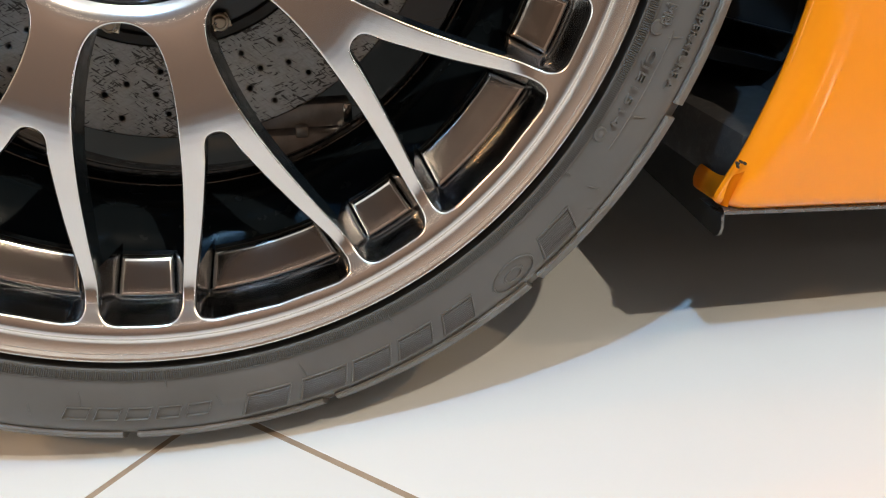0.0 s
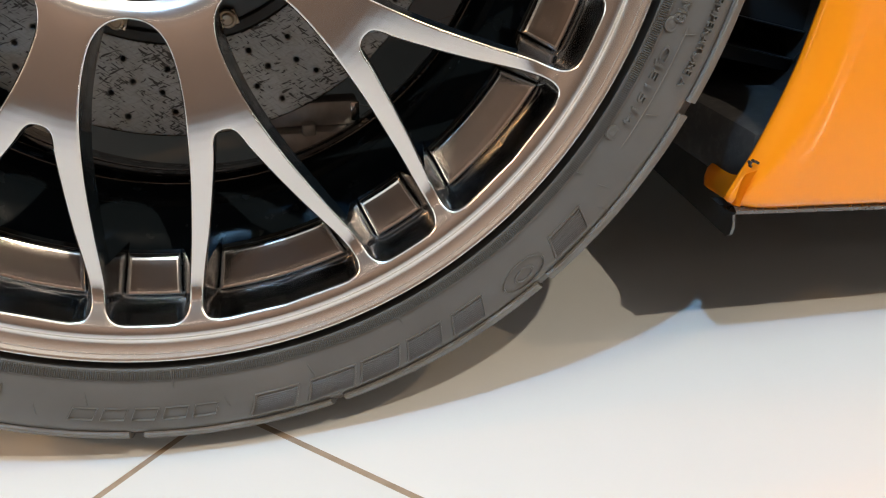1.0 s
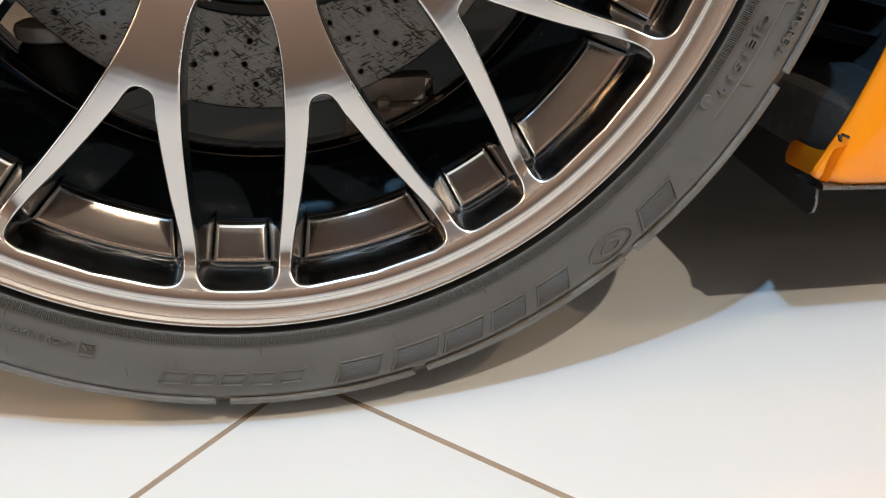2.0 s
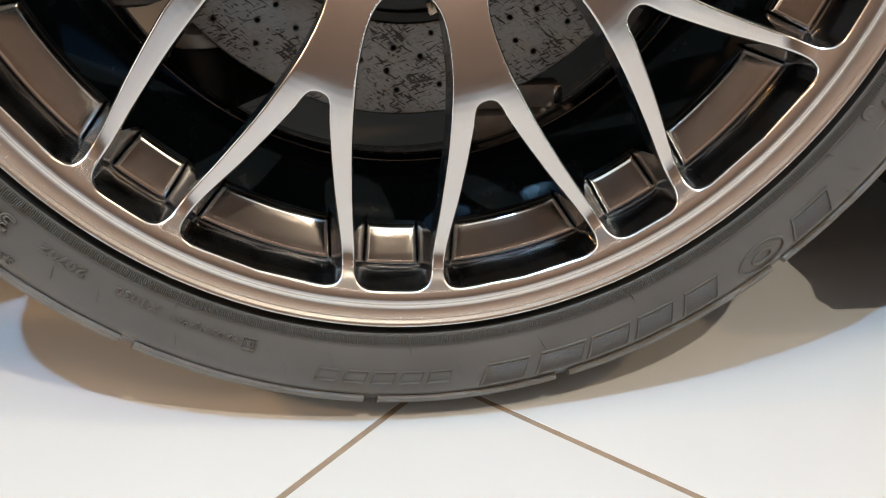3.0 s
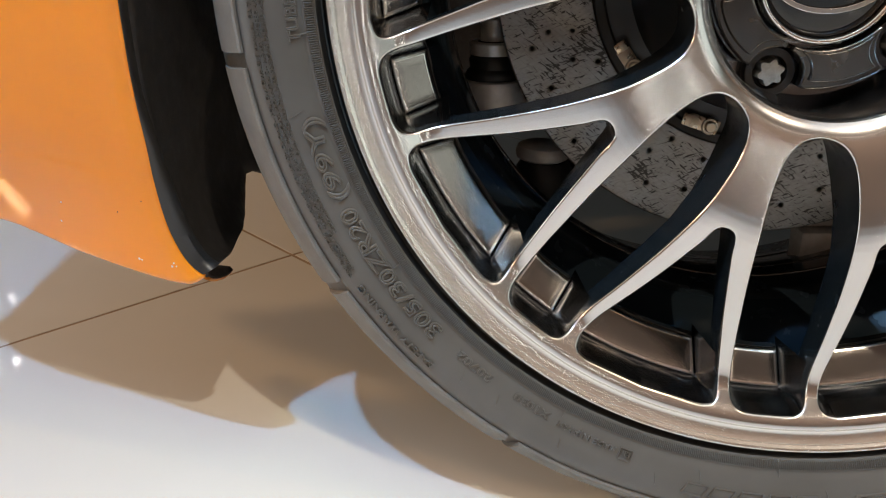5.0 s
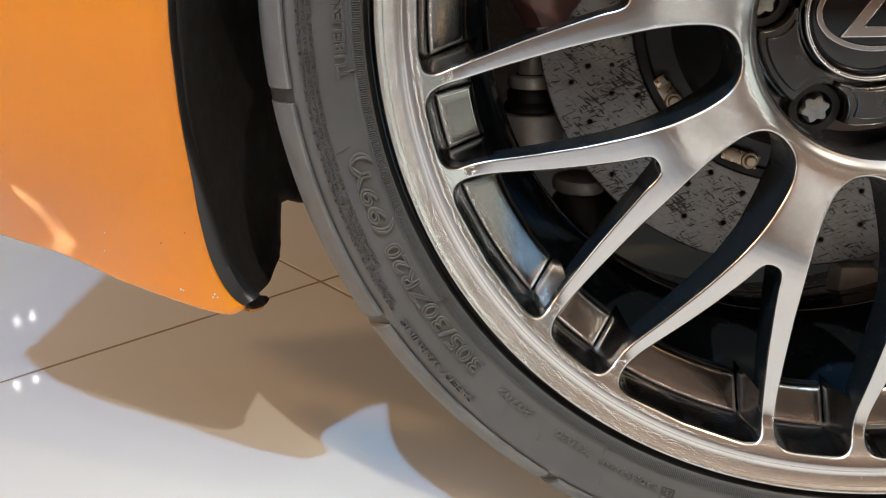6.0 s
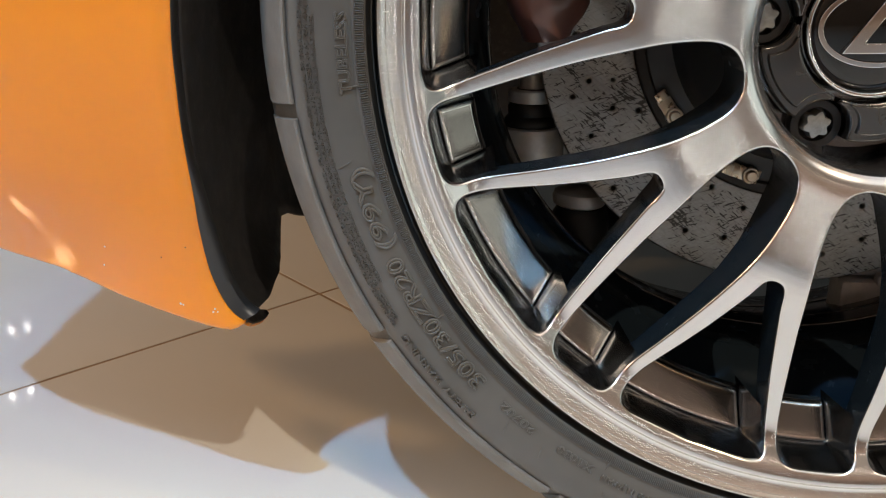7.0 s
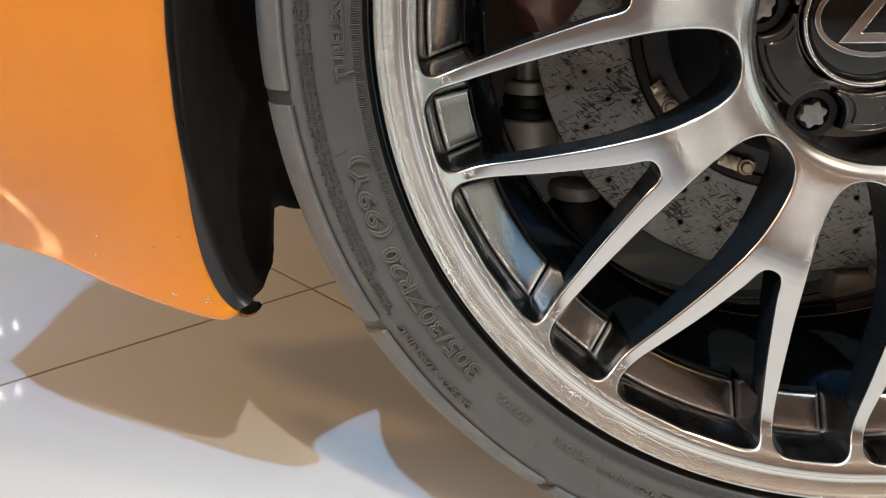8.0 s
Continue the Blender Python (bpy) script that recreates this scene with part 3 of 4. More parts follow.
            left = [(r, -wide(r)) for r in sides]
            w1 = wide(floor_r)
            cut = math.degrees(0.0026 / floor_r)
            left += [(floor_r - 0.0026 * (1 - math.sin(math.pi / 2 * k / 5)), -w1 + cut * (1 - math.cos(math.pi / 2 * k / 5))) for k in range(1, 6)]
            flat_n = n + 4
            base = [(floor_r, (-w1 + cut) * (1 - 2 * k / flat_n)) for k in range(1, flat_n)]
            for r, a in left + base + [(r, -a) for r, a in left[::-1]]:
                pts.append(Vector((r * math.sin(R(a)), y_at(r), r * math.cos(R(a)))))
            return pts
        grid_faces(bm, [path(d) for d in (0.0, 0.06, 0.2, 0.4, 0.6, 0.8, 0.92, 0.98, 1.0)])
        well = bpy.data.meshes.new("pad_well")
        bmesh.ops.recalc_face_normals(bm, faces=bm.faces)
        bm.to_mesh(well)
        bm.free()
        well.materials.append(WELL)
        well.polygons.foreach_set("use_smooth", [True] * len(well.polygons))
        for k in range(10):
            for data, name in ((me, "rim_pad"), (well, "pad_well")):
                ob = new(name, data)
                ob.matrix_world = Matrix.Translation((0, 0, ZC)) @ Matrix.Rotation(R(180 - (SPIN + axis + 36 * k)), 4, "Y")
                ob.parent = wheel
    # hub: bore side, bolt plate, pockets, bolts
    bore = [(0.0737, 0.0095), (0.0722, 0.0112), (0.0714, 0.014), (0.0708, 0.022), (0.0700, 0.050), (0.0690, 0.062), (0.0300, 0.066)]
    # the bore's dark metal tone stands for the shade inside the hub
    finish(revolve(bore, 120), "hub_bore", WELL, wheel, "hub bore in a dark tone for shade", sharp=40)
    lugs = [(0.059 * math.sin(R(SPIN - 18 + 72 * k)), -0.059 * math.cos(R(SPIN - 18 + 72 * k))) for k in range(5)]
    for k in range(5):
        mid = R(SPIN + 18 + 72 * k)
        arc = []
        for r, sgn in ((0.0615, 1), (0.0425, -1)):
            for i in range(17):
                a = mid + sgn * R(36) * (i / 8 - 1)
                q = (r * math.sin(a), -r * math.cos(a))
                if min(math.dist(q, c) for c in lugs) > 0.0166:
                    arc.append((sgn, a, q))
        top = [q for g, a, q in arc if g == 1]
        low = [q for g, a, q in arc if g == -1]
        def bite(p, q):
            c = min(lugs, key=lambda l: math.dist(l, p) + math.dist(l, q))
            a0, a1 = math.atan2(p[1] - c[1], p[0] - c[0]), math.atan2(q[1] - c[1], q[0] - c[0])
            d = (a1 - a0 + math.pi) % (2 * math.pi) - math.pi
            return [(c[0] + 0.0166 * math.cos(a0 + d * i / 10), c[1] + 0.0166 * math.sin(a0 + d * i / 10)) for i in range(11)]
        me = curve_mesh([top + bite(top[-1], low[0]) + low + bite(low[-1], top[0])], 0.006, 0.0014)
        plate_to_wheel(me, 0.052)
        link(me, "hub_plate", SHADESILVER, wheel, "satin silver hub face between bolts, darkened for shade", sharp=40)
        line = top + bite(top[-1], low[0]) + low + bite(low[-1], top[0])
        mx, my = sum(q[0] for q in line) / len(line), sum(q[1] for q in line) / len(line)
        me = curve_mesh([[(mx + (x - mx) * 0.80, my + (y - my) * 0.76) for x, y in line]], 0.0006, 0.0008)
        plate_to_wheel(me, 0.0440)
        link(me, "raised_panel", SHADESILVER, wheel, sharp=40)
    for cx, cz in lugs:
        at = (cx, 0.066, ZC + cz)
        bm = bmesh.new()
        turned(bm, at, (0, -1, 0), [(0.0145, 0.0), (0.0145, 0.010), (0.0138, 0.0112), (0.0098, 0.0112), (0.0092, 0.0100), (0.0092, 0.004)], 36)
        finish(bm, "wheel_bolt", POCKET, wheel, "dark ring round a wheel bolt", sharp=35)
        bm = bmesh.new()
        rows = []
        for s, h in ((1.0, 0.003), (1.0, 0.0125), (0.93, 0.0140)):
            rows.append([Vector((cx + s * (0.0070 + 0.0011 * math.cos(6 * 2 * math.pi * i / 72)) * math.cos(2 * math.pi * i / 72 + 0.3), 0.066 - h, ZC + cz + s * (0.0070 + 0.0011 * math.cos(6 * 2 * math.pi * i / 72)) * math.sin(2 * math.pi * i / 72 + 0.3))) for i in range(72)])
        vs = grid_faces(bm, rows, close=True)
        bm.faces.new(vs[-1])
        finish(bm, "bolt_head", NUT, wheel, "grey splined bolt head", sharp=35)
    # centre cap
    bm = revolve([(0.0372, 0.058), (0.0385, 0.0475), (0.0380, 0.0452), (0.0366, 0.0445), (0.0352, 0.0455), (0.0346, 0.0480)], 120)
    finish(bm, "cap_ring", CHROME, wheel, "bright chrome ring round the centre cap")
    bm = revolve([(0.0348, 0.0490), (0.0330, 0.0468), (0.0290, 0.0462), (0.0200, 0.0450), (0.0100, 0.0444), (0.0005, 0.0442)], 96)
    finish(bm, "centre_cap", CAPBLACK, wheel, "gloss black centre cap with a chrome oval")
    oval = [(0.0325 * math.cos(2 * math.pi * i / 96), 0.0212 * math.sin(2 * math.pi * i / 96)) for i in range(96)]
    oval_in = [(x * 0.93, y * 0.90) for x, y in oval]
    me = curve_mesh([oval, oval_in], 0.0010, 0.0004)
    plate_to_wheel(me, 0.0443)
    link(me, "oval_badge", CHROME, wheel, "bright chrome oval outline")
    slash = [(-0.0180, -0.0135), (0.0012, 0.0150), (0.0070, 0.0150), (-0.0085, -0.0090), (0.0225, -0.0090), (0.0210, -0.0135)]
    me = curve_mesh([slash], 0.0012, 0.0005)
    plate_to_wheel(me, 0.0440)
    link(me, "badge_bar", CHROME, wheel, "bright chrome badge shape")


SIDE = spline([(0.2600, 0.0080), (0.2622, 0.0020), (0.2638, -0.0040), (0.2651, -0.0090), (0.2661, -0.0135), (0.2671, -0.0168), (0.2682, -0.0184), (0.2724, -0.0198), (0.2745, -0.0192), (0.2790, -0.0204), (0.2880, -0.0218), (0.2950, -0.0216), (0.3010, -0.0202), (0.3050, -0.0182), (0.3075, -0.0164)], 5)
SIDE_R, SIDE_Y = [q[0] for q in SIDE], [q[1] for q in SIDE]


def side_y(r):
    return float(np.interp(r, SIDE_R, SIDE_Y))


def swell(r, th, y):
    """A point on the tyre, whose flank bulges a little where it carries the load."""
    a = (th + 180) % 360 - 180
    out = 0.0050 * math.exp(-(a / 34) ** 2) * smoothstep((r - 0.264) / 0.028) * (1 - smoothstep((y + 0.004) / 0.03))
    return ring(r, th, y - out)


def on_floor(p):
    if p.z < 0.0006:
        p.z = 0.0006
    return p


def build_tyre():
    segs = 400
    tread = [(0.3078, -0.0158), (0.3220, 0.0000), (0.3280, 0.0100), (0.3318, 0.0260), (0.3338, 0.0550), (0.3345, 0.1000), (0.3345, 0.1500), (0.3338, 0.1950), (0.3318, 0.2250), (0.3240, 0.2500), (0.3080, 0.2640), (0.2900, 0.2680), (0.2700, 0.2640), (0.2600, 0.2560)]
    prof = [tuple(q) for q in SIDE] + tread
    bm = bmesh.new()
    grid_faces(bm, [[on_floor(swell(r, 360 * i / segs, y)) for i in range(segs)] for r, y in prof], close=True)
    tyre = finish(bm, "tyre", RUBBER, car, "low-profile black rubber tyre with raised lettering", sharp=40)
    # shoulder blocks with slots between them
    notch = [88.0, 63.6, 40.3, 14.0, -7.5, -33.7, -59.6, -84.4] + [-84.4 - 23.45 * k for k in range(1, 8)]
    sect = [(0.3076, -0.0166), (0.3084, -0.0182), (0.3098, -0.0180), (0.3170, -0.0108), (0.3228, -0.0030), (0.3262, 0.0035), (0.3300, 0.0140), (0.3328, 0.0280), (0.3346, 0.0500), (0.3352, 0.0750), (0.3352, 0.0900)]
    low = [(0.3074, -0.0140), (0.3080, -0.0150), (0.3094, -0.0150), (0.3150, -0.0080), (0.3195, 0.0000), (0.3225, 0.0060), (0.3260, 0.0160), (0.3300, 0.0300), (0.3320, 0.0500), (0.3330, 0.0750), (0.3330, 0.0900)]
    for k, a0 in enumerate(notch):
        a1 = (notch[k + 1] if k + 1 < len(notch) else notch[0] - 360) + 1.5
        bm = bmesh.new()
        n = 34
        stations = [a0 - (a0 - a1) * i / n for i in range(n + 1)]
        rows = [[on_floor(swell(r, stations[0] + 0.05, y)) for r, y in low]] + [[on_floor(swell(r, a, y)) for r, y in sect] for a in stations] + [[on_floor(swell(r, stations[-1] - 0.05, y)) for r, y in low]]
        grid_faces(bm, rows)
        finish(bm, "shoulder_block", SHOULDER, tyre, sharp=35)
    # fine radial ribs beside the rim
    n = 1500
    bm = bmesh.new()
    inner, mid, outer = [], [], []
    for i in range(2 * n):
        a = 360 * i / (2 * n)
        up = 0.0016 if i % 2 else 0.0007
        inner.append(swell(0.2680, a, side_y(0.2680) - up))
        mid.append(swell(0.2700, a, side_y(0.2700) - up - 0.0002))
        outer.append(swell(0.2720, a, side_y(0.2720) - up))
    edge_in = [swell(0.2675, 360 * i / (2 * n), side_y(0.2675) + 0.0003) for i in range(2 * n)]
    edge_out = [swell(0.2725, 360 * i / (2 * n), side_y(0.2725) + 0.0003) for i in range(2 * n)]
    grid_faces(bm, [edge_in, inner, mid, outer, edge_out], close=True)
    tagged(finish(bm, "rib_band", RIBS, tyre, "fine radially ribbed rubber band", smooth=False), kind="stuff")
    # black ring that paints in the shade of the gap between rim and ribs
    finish(revolve([(r, side_y(r) - 0.0004) for r in (0.2616, 0.2630, 0.2642, 0.2654, 0.2664, 0.2671)], 300), "bead_gap_shade", GROOVE, tyre, "black ring painted as shade in the gap beside the rim")
    # thin bead line by the rim
    r = 0.2655
    bm = revolve([(r - 0.0004, side_y(r - 0.0004) + 0.0002), (r - 0.0002, side_y(r) - 0.0010), (r + 0.0002, side_y(r) - 0.0010), (r + 0.0004, side_y(r + 0.0004) + 0.0002)], 300)
    finish(bm, "bead_line", RIBS, tyre)
    # moulding marks
    def ridge(r0, r1, th, width, height, tilt=0.0):
        bm = bmesh.new()
        rows = []
        for k in range(6):
            u = k / 5
            r = r0 + (r1 - r0) * u
            a = th + tilt * u
            w = math.degrees(width / r) / 2
            top = side_y(r) - height * (0.15 if k in (0, 5) else 1)
            rows.append([swell(r, a - w, side_y(r) + 0.0003), swell(r, a - w * 0.4, top), swell(r, a + w * 0.4, top), swell(r, a + w, side_y(r) + 0.0003)])
        grid_faces(bm, rows)
        finish(bm, "mould_mark", RUBBER, tyre)
    for k in range(13):
        ridge(0.2655, 0.2775, 25.0 - 27.7 * k, 0.0012, 0.0011, 0.25)
    for th, r in ((-17, 0.291), (-29, 0.293), (-38, 0.289), (3, 0.288), (-12, 0.283), (13, 0.282), (27, 0.288), (33, 0.300), (53, 0.292), (62, 0.290), (71, 0.288), (-43, 0.290), (-78, 0.287), (51, 0.302)):
        ridge(r - 0.004, r + 0.004, th, 0.0008, 0.0008, 0.5)
    # lettering, readable clockwise with tops outwards
    def raised(text, size, r0, start, height=0.0007, span=8.0, hollow=True):
        cu = bpy.data.curves.new("letters", "FONT")
        cu.body, cu.size, cu.resolution_u = text, size, 3
        if hollow:
            cu.fill_mode, cu.bevel_depth, cu.bevel_resolution = "NONE", min(0.00055, size * 0.048), 1
        else:
            cu.extrude = 0.0003
        me = evaluated(cu)
        squeeze = R(span) * r0 / max(v.co.x for v in me.vertices)
        for v in me.vertices:
            r = r0 + v.co.y
            up = height * 1.15 + v.co.z if hollow else (height * 2.4 if v.co.z > 0 else -0.0004)
            v.co = swell(r, start - math.degrees(v.co.x * squeeze / r0), side_y(r) - up)
        link(me, "raised_lettering", RUBBER, tyre, "raised rubber lettering", smooth=hollow)
    raised("305/30ZR20", 0.0125, 0.2772, -48.4, 0.0012, 18.2)
    raised("(99Y)", 0.0120, 0.2772, -67.6, 0.0012, 9.6)
    raised("TUBELESS", 0.0080, 0.2762, -84.9, 0.0008, 8.2)
    raised("MADE IN JAPAN", 0.0046, 0.2800, -22.4, 0.0006, 7.8, False)
    raised("EN", 0.0044, 0.2803, -20.6, 0.0006, 1.15, False)
    raised("X1030", 0.0062, 0.2785, -31.6, 0.0006, 5.0)
    raised("20702", 0.0066, 0.2790, -40.0, 0.0006, 5.2)
    raised("SAFETY WARNING", 0.0058, 0.2965, -46.0, 0.0007, 12.2, False)
    raised("CJE1514", 0.0058, 0.2778, 69.6, 0.0008, 9.6, False)
    raised("M8", 0.0078, 0.2765, 74.4, 0.0008, 2.4)
    raised("TEMPERATURE A", 0.0066, 0.2945, 76.5, 0.0008, 10.4, False)
    # rows of small warning print
    def print_row(text, r0, start):
        raised(text, 0.0030, r0, start, 0.00042, 0.385 * len(text), False)
    print_row("TIRE FAILURE DUE TO UNDERINFLATION/OVERLOADING-- FOLLOW OWNER'S MANUAL OR TIRE PLACARD IN VEHICLE", 0.2984, -59.5)
    print_row("EXPLOSION OF TIRE/RIM ASSEMBLY DUE TO IMPROPER MOUNTING-- NEVER EXCEED 40 PSI (275 KPA) TO SEAT BEADS", 0.2952, -60.2)
    print_row("RECOMMENDED PRESSURE-- ONLY SPECIALLY TRAINED PERSONS SHOULD MOUNT TIRES.", 0.2920, -64.6)
    # large word and model mark: plain slanted blocks, ribbed, with a raised outline
    def block(th, wide, r0, r1, slant, hatch, name, gap=(2, 2, 2, 2)):
        bm = bmesh.new()
        def at(u, v, up):
            r = r0 + (r1 - r0) * v
            return swell(r, th - wide * u - slant * v, side_y(r) - up)
        n = max(6, int((r1 - r0) / 0.00065)) // 2 * 2
        vs = [0.0, 0.012] + [k / n for k in range(1, n)] + [0.988, 1.0]
        us = [0.0, 0.012, 0.045, 0.055] + [0.09 + 0.82 * k / 12 for k in range(12)] + [0.945, 0.955, 0.988, 1.0]
        rows = []
        for i, v in enumerate(vs):
            row = []
            for u in us:
                if i in (0, len(vs) - 1) or u in (0.0, 1.0):
                    up = -0.0004
                elif u < 0.05 or u > 0.95 or v < 0.05 or v > 0.95:
                    up = 0.0013
                elif hatch and gap[0] < u < gap[1] and gap[2] < v < gap[3]:
                    up = 0.0002
                elif hatch:
                    up = 0.0007 if i % 2 else 0.0
                else:
                    up = -0.0002
                row.append(at(u, v, up))
            rows.append(row)
        grid_faces(bm, rows)
        if hatch:
            bm.faces.ensure_lookup_table()
            across = len(us) - 1
            for i, f in enumerate(bm.faces):
                u, v = us[i % across], vs[i // across]
                inner = 0.05 < u < 0.94 and 0.05 < v < 0.95
                f.material_index = 1 if inner and not (gap[0] < u < gap[1] and gap[2] < v < gap[3]) else 0
        finish(bm, name, [RUBBER, RIBS] if hatch else RUBBER, tyre, "slanted ribbed block with raised outline", smooth=False)
    def oval(th, wide, r0, r1):
        bm = bmesh.new()
        rows = []
        for size, up in ((1.0, -0.0004), (0.985, 0.0013), (0.93, 0.0013), (0.91, 0.0), (0.46, 0.0), (0.44, 0.0013), (0.36, 0.0013), (0.34, 0.0002), (0.02, 0.0002)):
            row = []
            for k in range(64):
                a = 2 * math.pi * k / 64
                u, v = 0.5 + 0.5 * size * math.cos(a), 0.5 + 0.5 * size * math.sin(a)
                r = r0 + (r1 - r0) * v
                row.append(swell(r, th - wide * u - 0.9 * v, side_y(r) - up))
            rows.append(row)
        grid_faces(bm, rows, close=True)
        for n_face, f in enumerate(bm.faces):
            f.material_index = 1 if n_face // 64 == 3 else 0
        finish(bm, "word_block", [RUBBER, RIBS], tyre, "ribbed oval with raised outline", smooth=False)
    for th, wide in ((50.0, 5.2), (35.0, 4.4), (29.3, 4.6), (23.9, 5.0), (18.4, 5.6), (11.6, 5.2)):
        block(th, wide, 0.2868, 0.3026, 1.2, True, "word_block")
    oval(43.5, 6.0, 0.2862, 0.3030)
    for k in range(5):
        block(2.4 - 3.2 * k, 2.6, 0.2872, 0.2952, 0.5, False, "mark_block")
    block(-20.35, 1.6, 0.2790, 0.2856, 0.0, False, "approval_box")
    # plaque round the date code
    bm = bmesh.new()
    def plaque(u, v, up):
        r = 0.2712 + 0.0150 * v
        return swell(max(r, 0.2746), 71.8 - 14.2 * u, side_y(max(r, 0.2746)) - up)
    rows = [[plaque(i / 24, v, up) for i in range(25)] for v, up in ((0.93, -0.0003), (0.95, 0.0006), (0.99, 0.0006), (1.01, -0.0003))]
    grid_faces(bm, rows)
    finish(bm, "plaque_edge", RUBBER, tyre)
    for th in (58.6, 71.6):
        bm = bmesh.new()
        c = swell(0.2768, th, side_y(0.2768))
        turned(bm, c + Vector((0, 0.0005, 0)), (0, -1, 0), [(0.0042, 0.0), (0.0042, 0.0012), (0.0034, 0.0014), (0.0026, 0.0008), (0.0020, 0.0012), (0.0006, 0.0016)], 20)
        finish(bm, "moulded_stud", RUBBER, tyre)


def build_brake():
    holes = []
    for k in range(10):
        for r, a in ((0.1321, -15.8), (0.1460, -12.8), (0.1560, -17.5), (0.1697, -13.3), (0.1510, -5.7), (0.1355, -4.2), (0.1640, -3.1), (0.1413, 3.2), (0.1620, 7.4), (0.1266, 7.0)):
            th = R(a - 34.6 * (k - 3))
            holes.append((r * math.sin(th), -r * math.cos(th)))
    me = curve_mesh([circle(0.180, 160), circle(0.1200, 120)] + [circle(0.0026, 14, *c) for c in holes], 0.0135, 0.0012, 1)
    plate_to_wheel(me, 0.145)
    disc = link(me, "brake_disc", CERAMIC, car, "speckled grey carbon-ceramic cross-drilled brake disc", sharp=40)
    bm = revolve([(0.1215, 0.150), (0.1180, 0.1360), (0.1150, 0.1325), (0.1100, 0.1312), (0.0950, 0.1290), (0.0880, 0.0980), (0.0700, 0.0800), (0.0500, 0.0790)], 120)
    finish(bm, "disc_bell", SATIN, disc, "black brake disc bell", sharp=35)
    bm = revolve([(0.1200, 0.1460), (0.1195, 0.1300), (0.1180, 0.1286), (0.1125, 0.1286), (0.1112, 0.1300)], 120)
    finish(bm, "mounting_ring", POCKET, disc, sharp=35)
    for k in range(10):
        th = -54.9 + 36 * k
        c = ring(0.1085, th, 0.1290)
        bm = bmesh.new()
        turned(bm, c, (0, -1, 0), [(0.0058, 0.0), (0.0058, 0.0042), (0.0052, 0.0048), (0.0040, 0.0048), (0.0038, 0.0072), (0.0030, 0.0078)], 24)
        finish(bm, "float_bolt", BRASS, disc, "gold-coloured bolt with a bent clip", sharp=35)
        bm = bmesh.new()
        m = Matrix.Translation(c) @ Matrix.Rotation(R(-th), 4, "Y")
        box(bm, -0.0140, 0.0062, -0.0032, -0.0014, -0.0048, 0.0048, 0.0006)
        box(bm, -0.0200, -0.0136, -0.0062, -0.0044, -0.0042, 0.0042, 0.0007)
        box(bm, -0.0152, -0.0134, -0.0062, -0.0014, -0.0044, 0.0044, 0.0007)
        bmesh.ops.transform(bm, matrix=m, verts=bm.verts)
        finish(bm, "bent_clip", BRASS, disc, sharp=35)
    # caliper
    bm = bmesh.new()
    rows = []
    for k in range(25):
        a = -86.5 - 62 * k / 24
        trim = 0.012 * (1 - smoothstep(k / 3)) + 0.010 * (1 - smoothstep((24 - k) / 3))
        rows.append([ring(0.150 + trim, a, 0.128), ring(0.150 + trim, a, 0.104), ring(0.156 + trim, a, 0.098), ring(0.190 - trim, a, 0.094), ring(0.198 - trim, a, 0.100), ring(0.202 - trim, a, 0.112), ring(0.202 - trim, a, 0.190), ring(0.196 - trim, a, 0.196), ring(0.150 + trim, a, 0.196), ring(0.150 + trim, a, 0.176)])
    vs = grid_faces(bm, rows)
    bm.faces.new(vs[0][::-1])
    bm.faces.new(vs[-1])
    finish(bm, "brake_caliper", CALIPER, car, "dusty red-brown brake caliper", sharp=50)


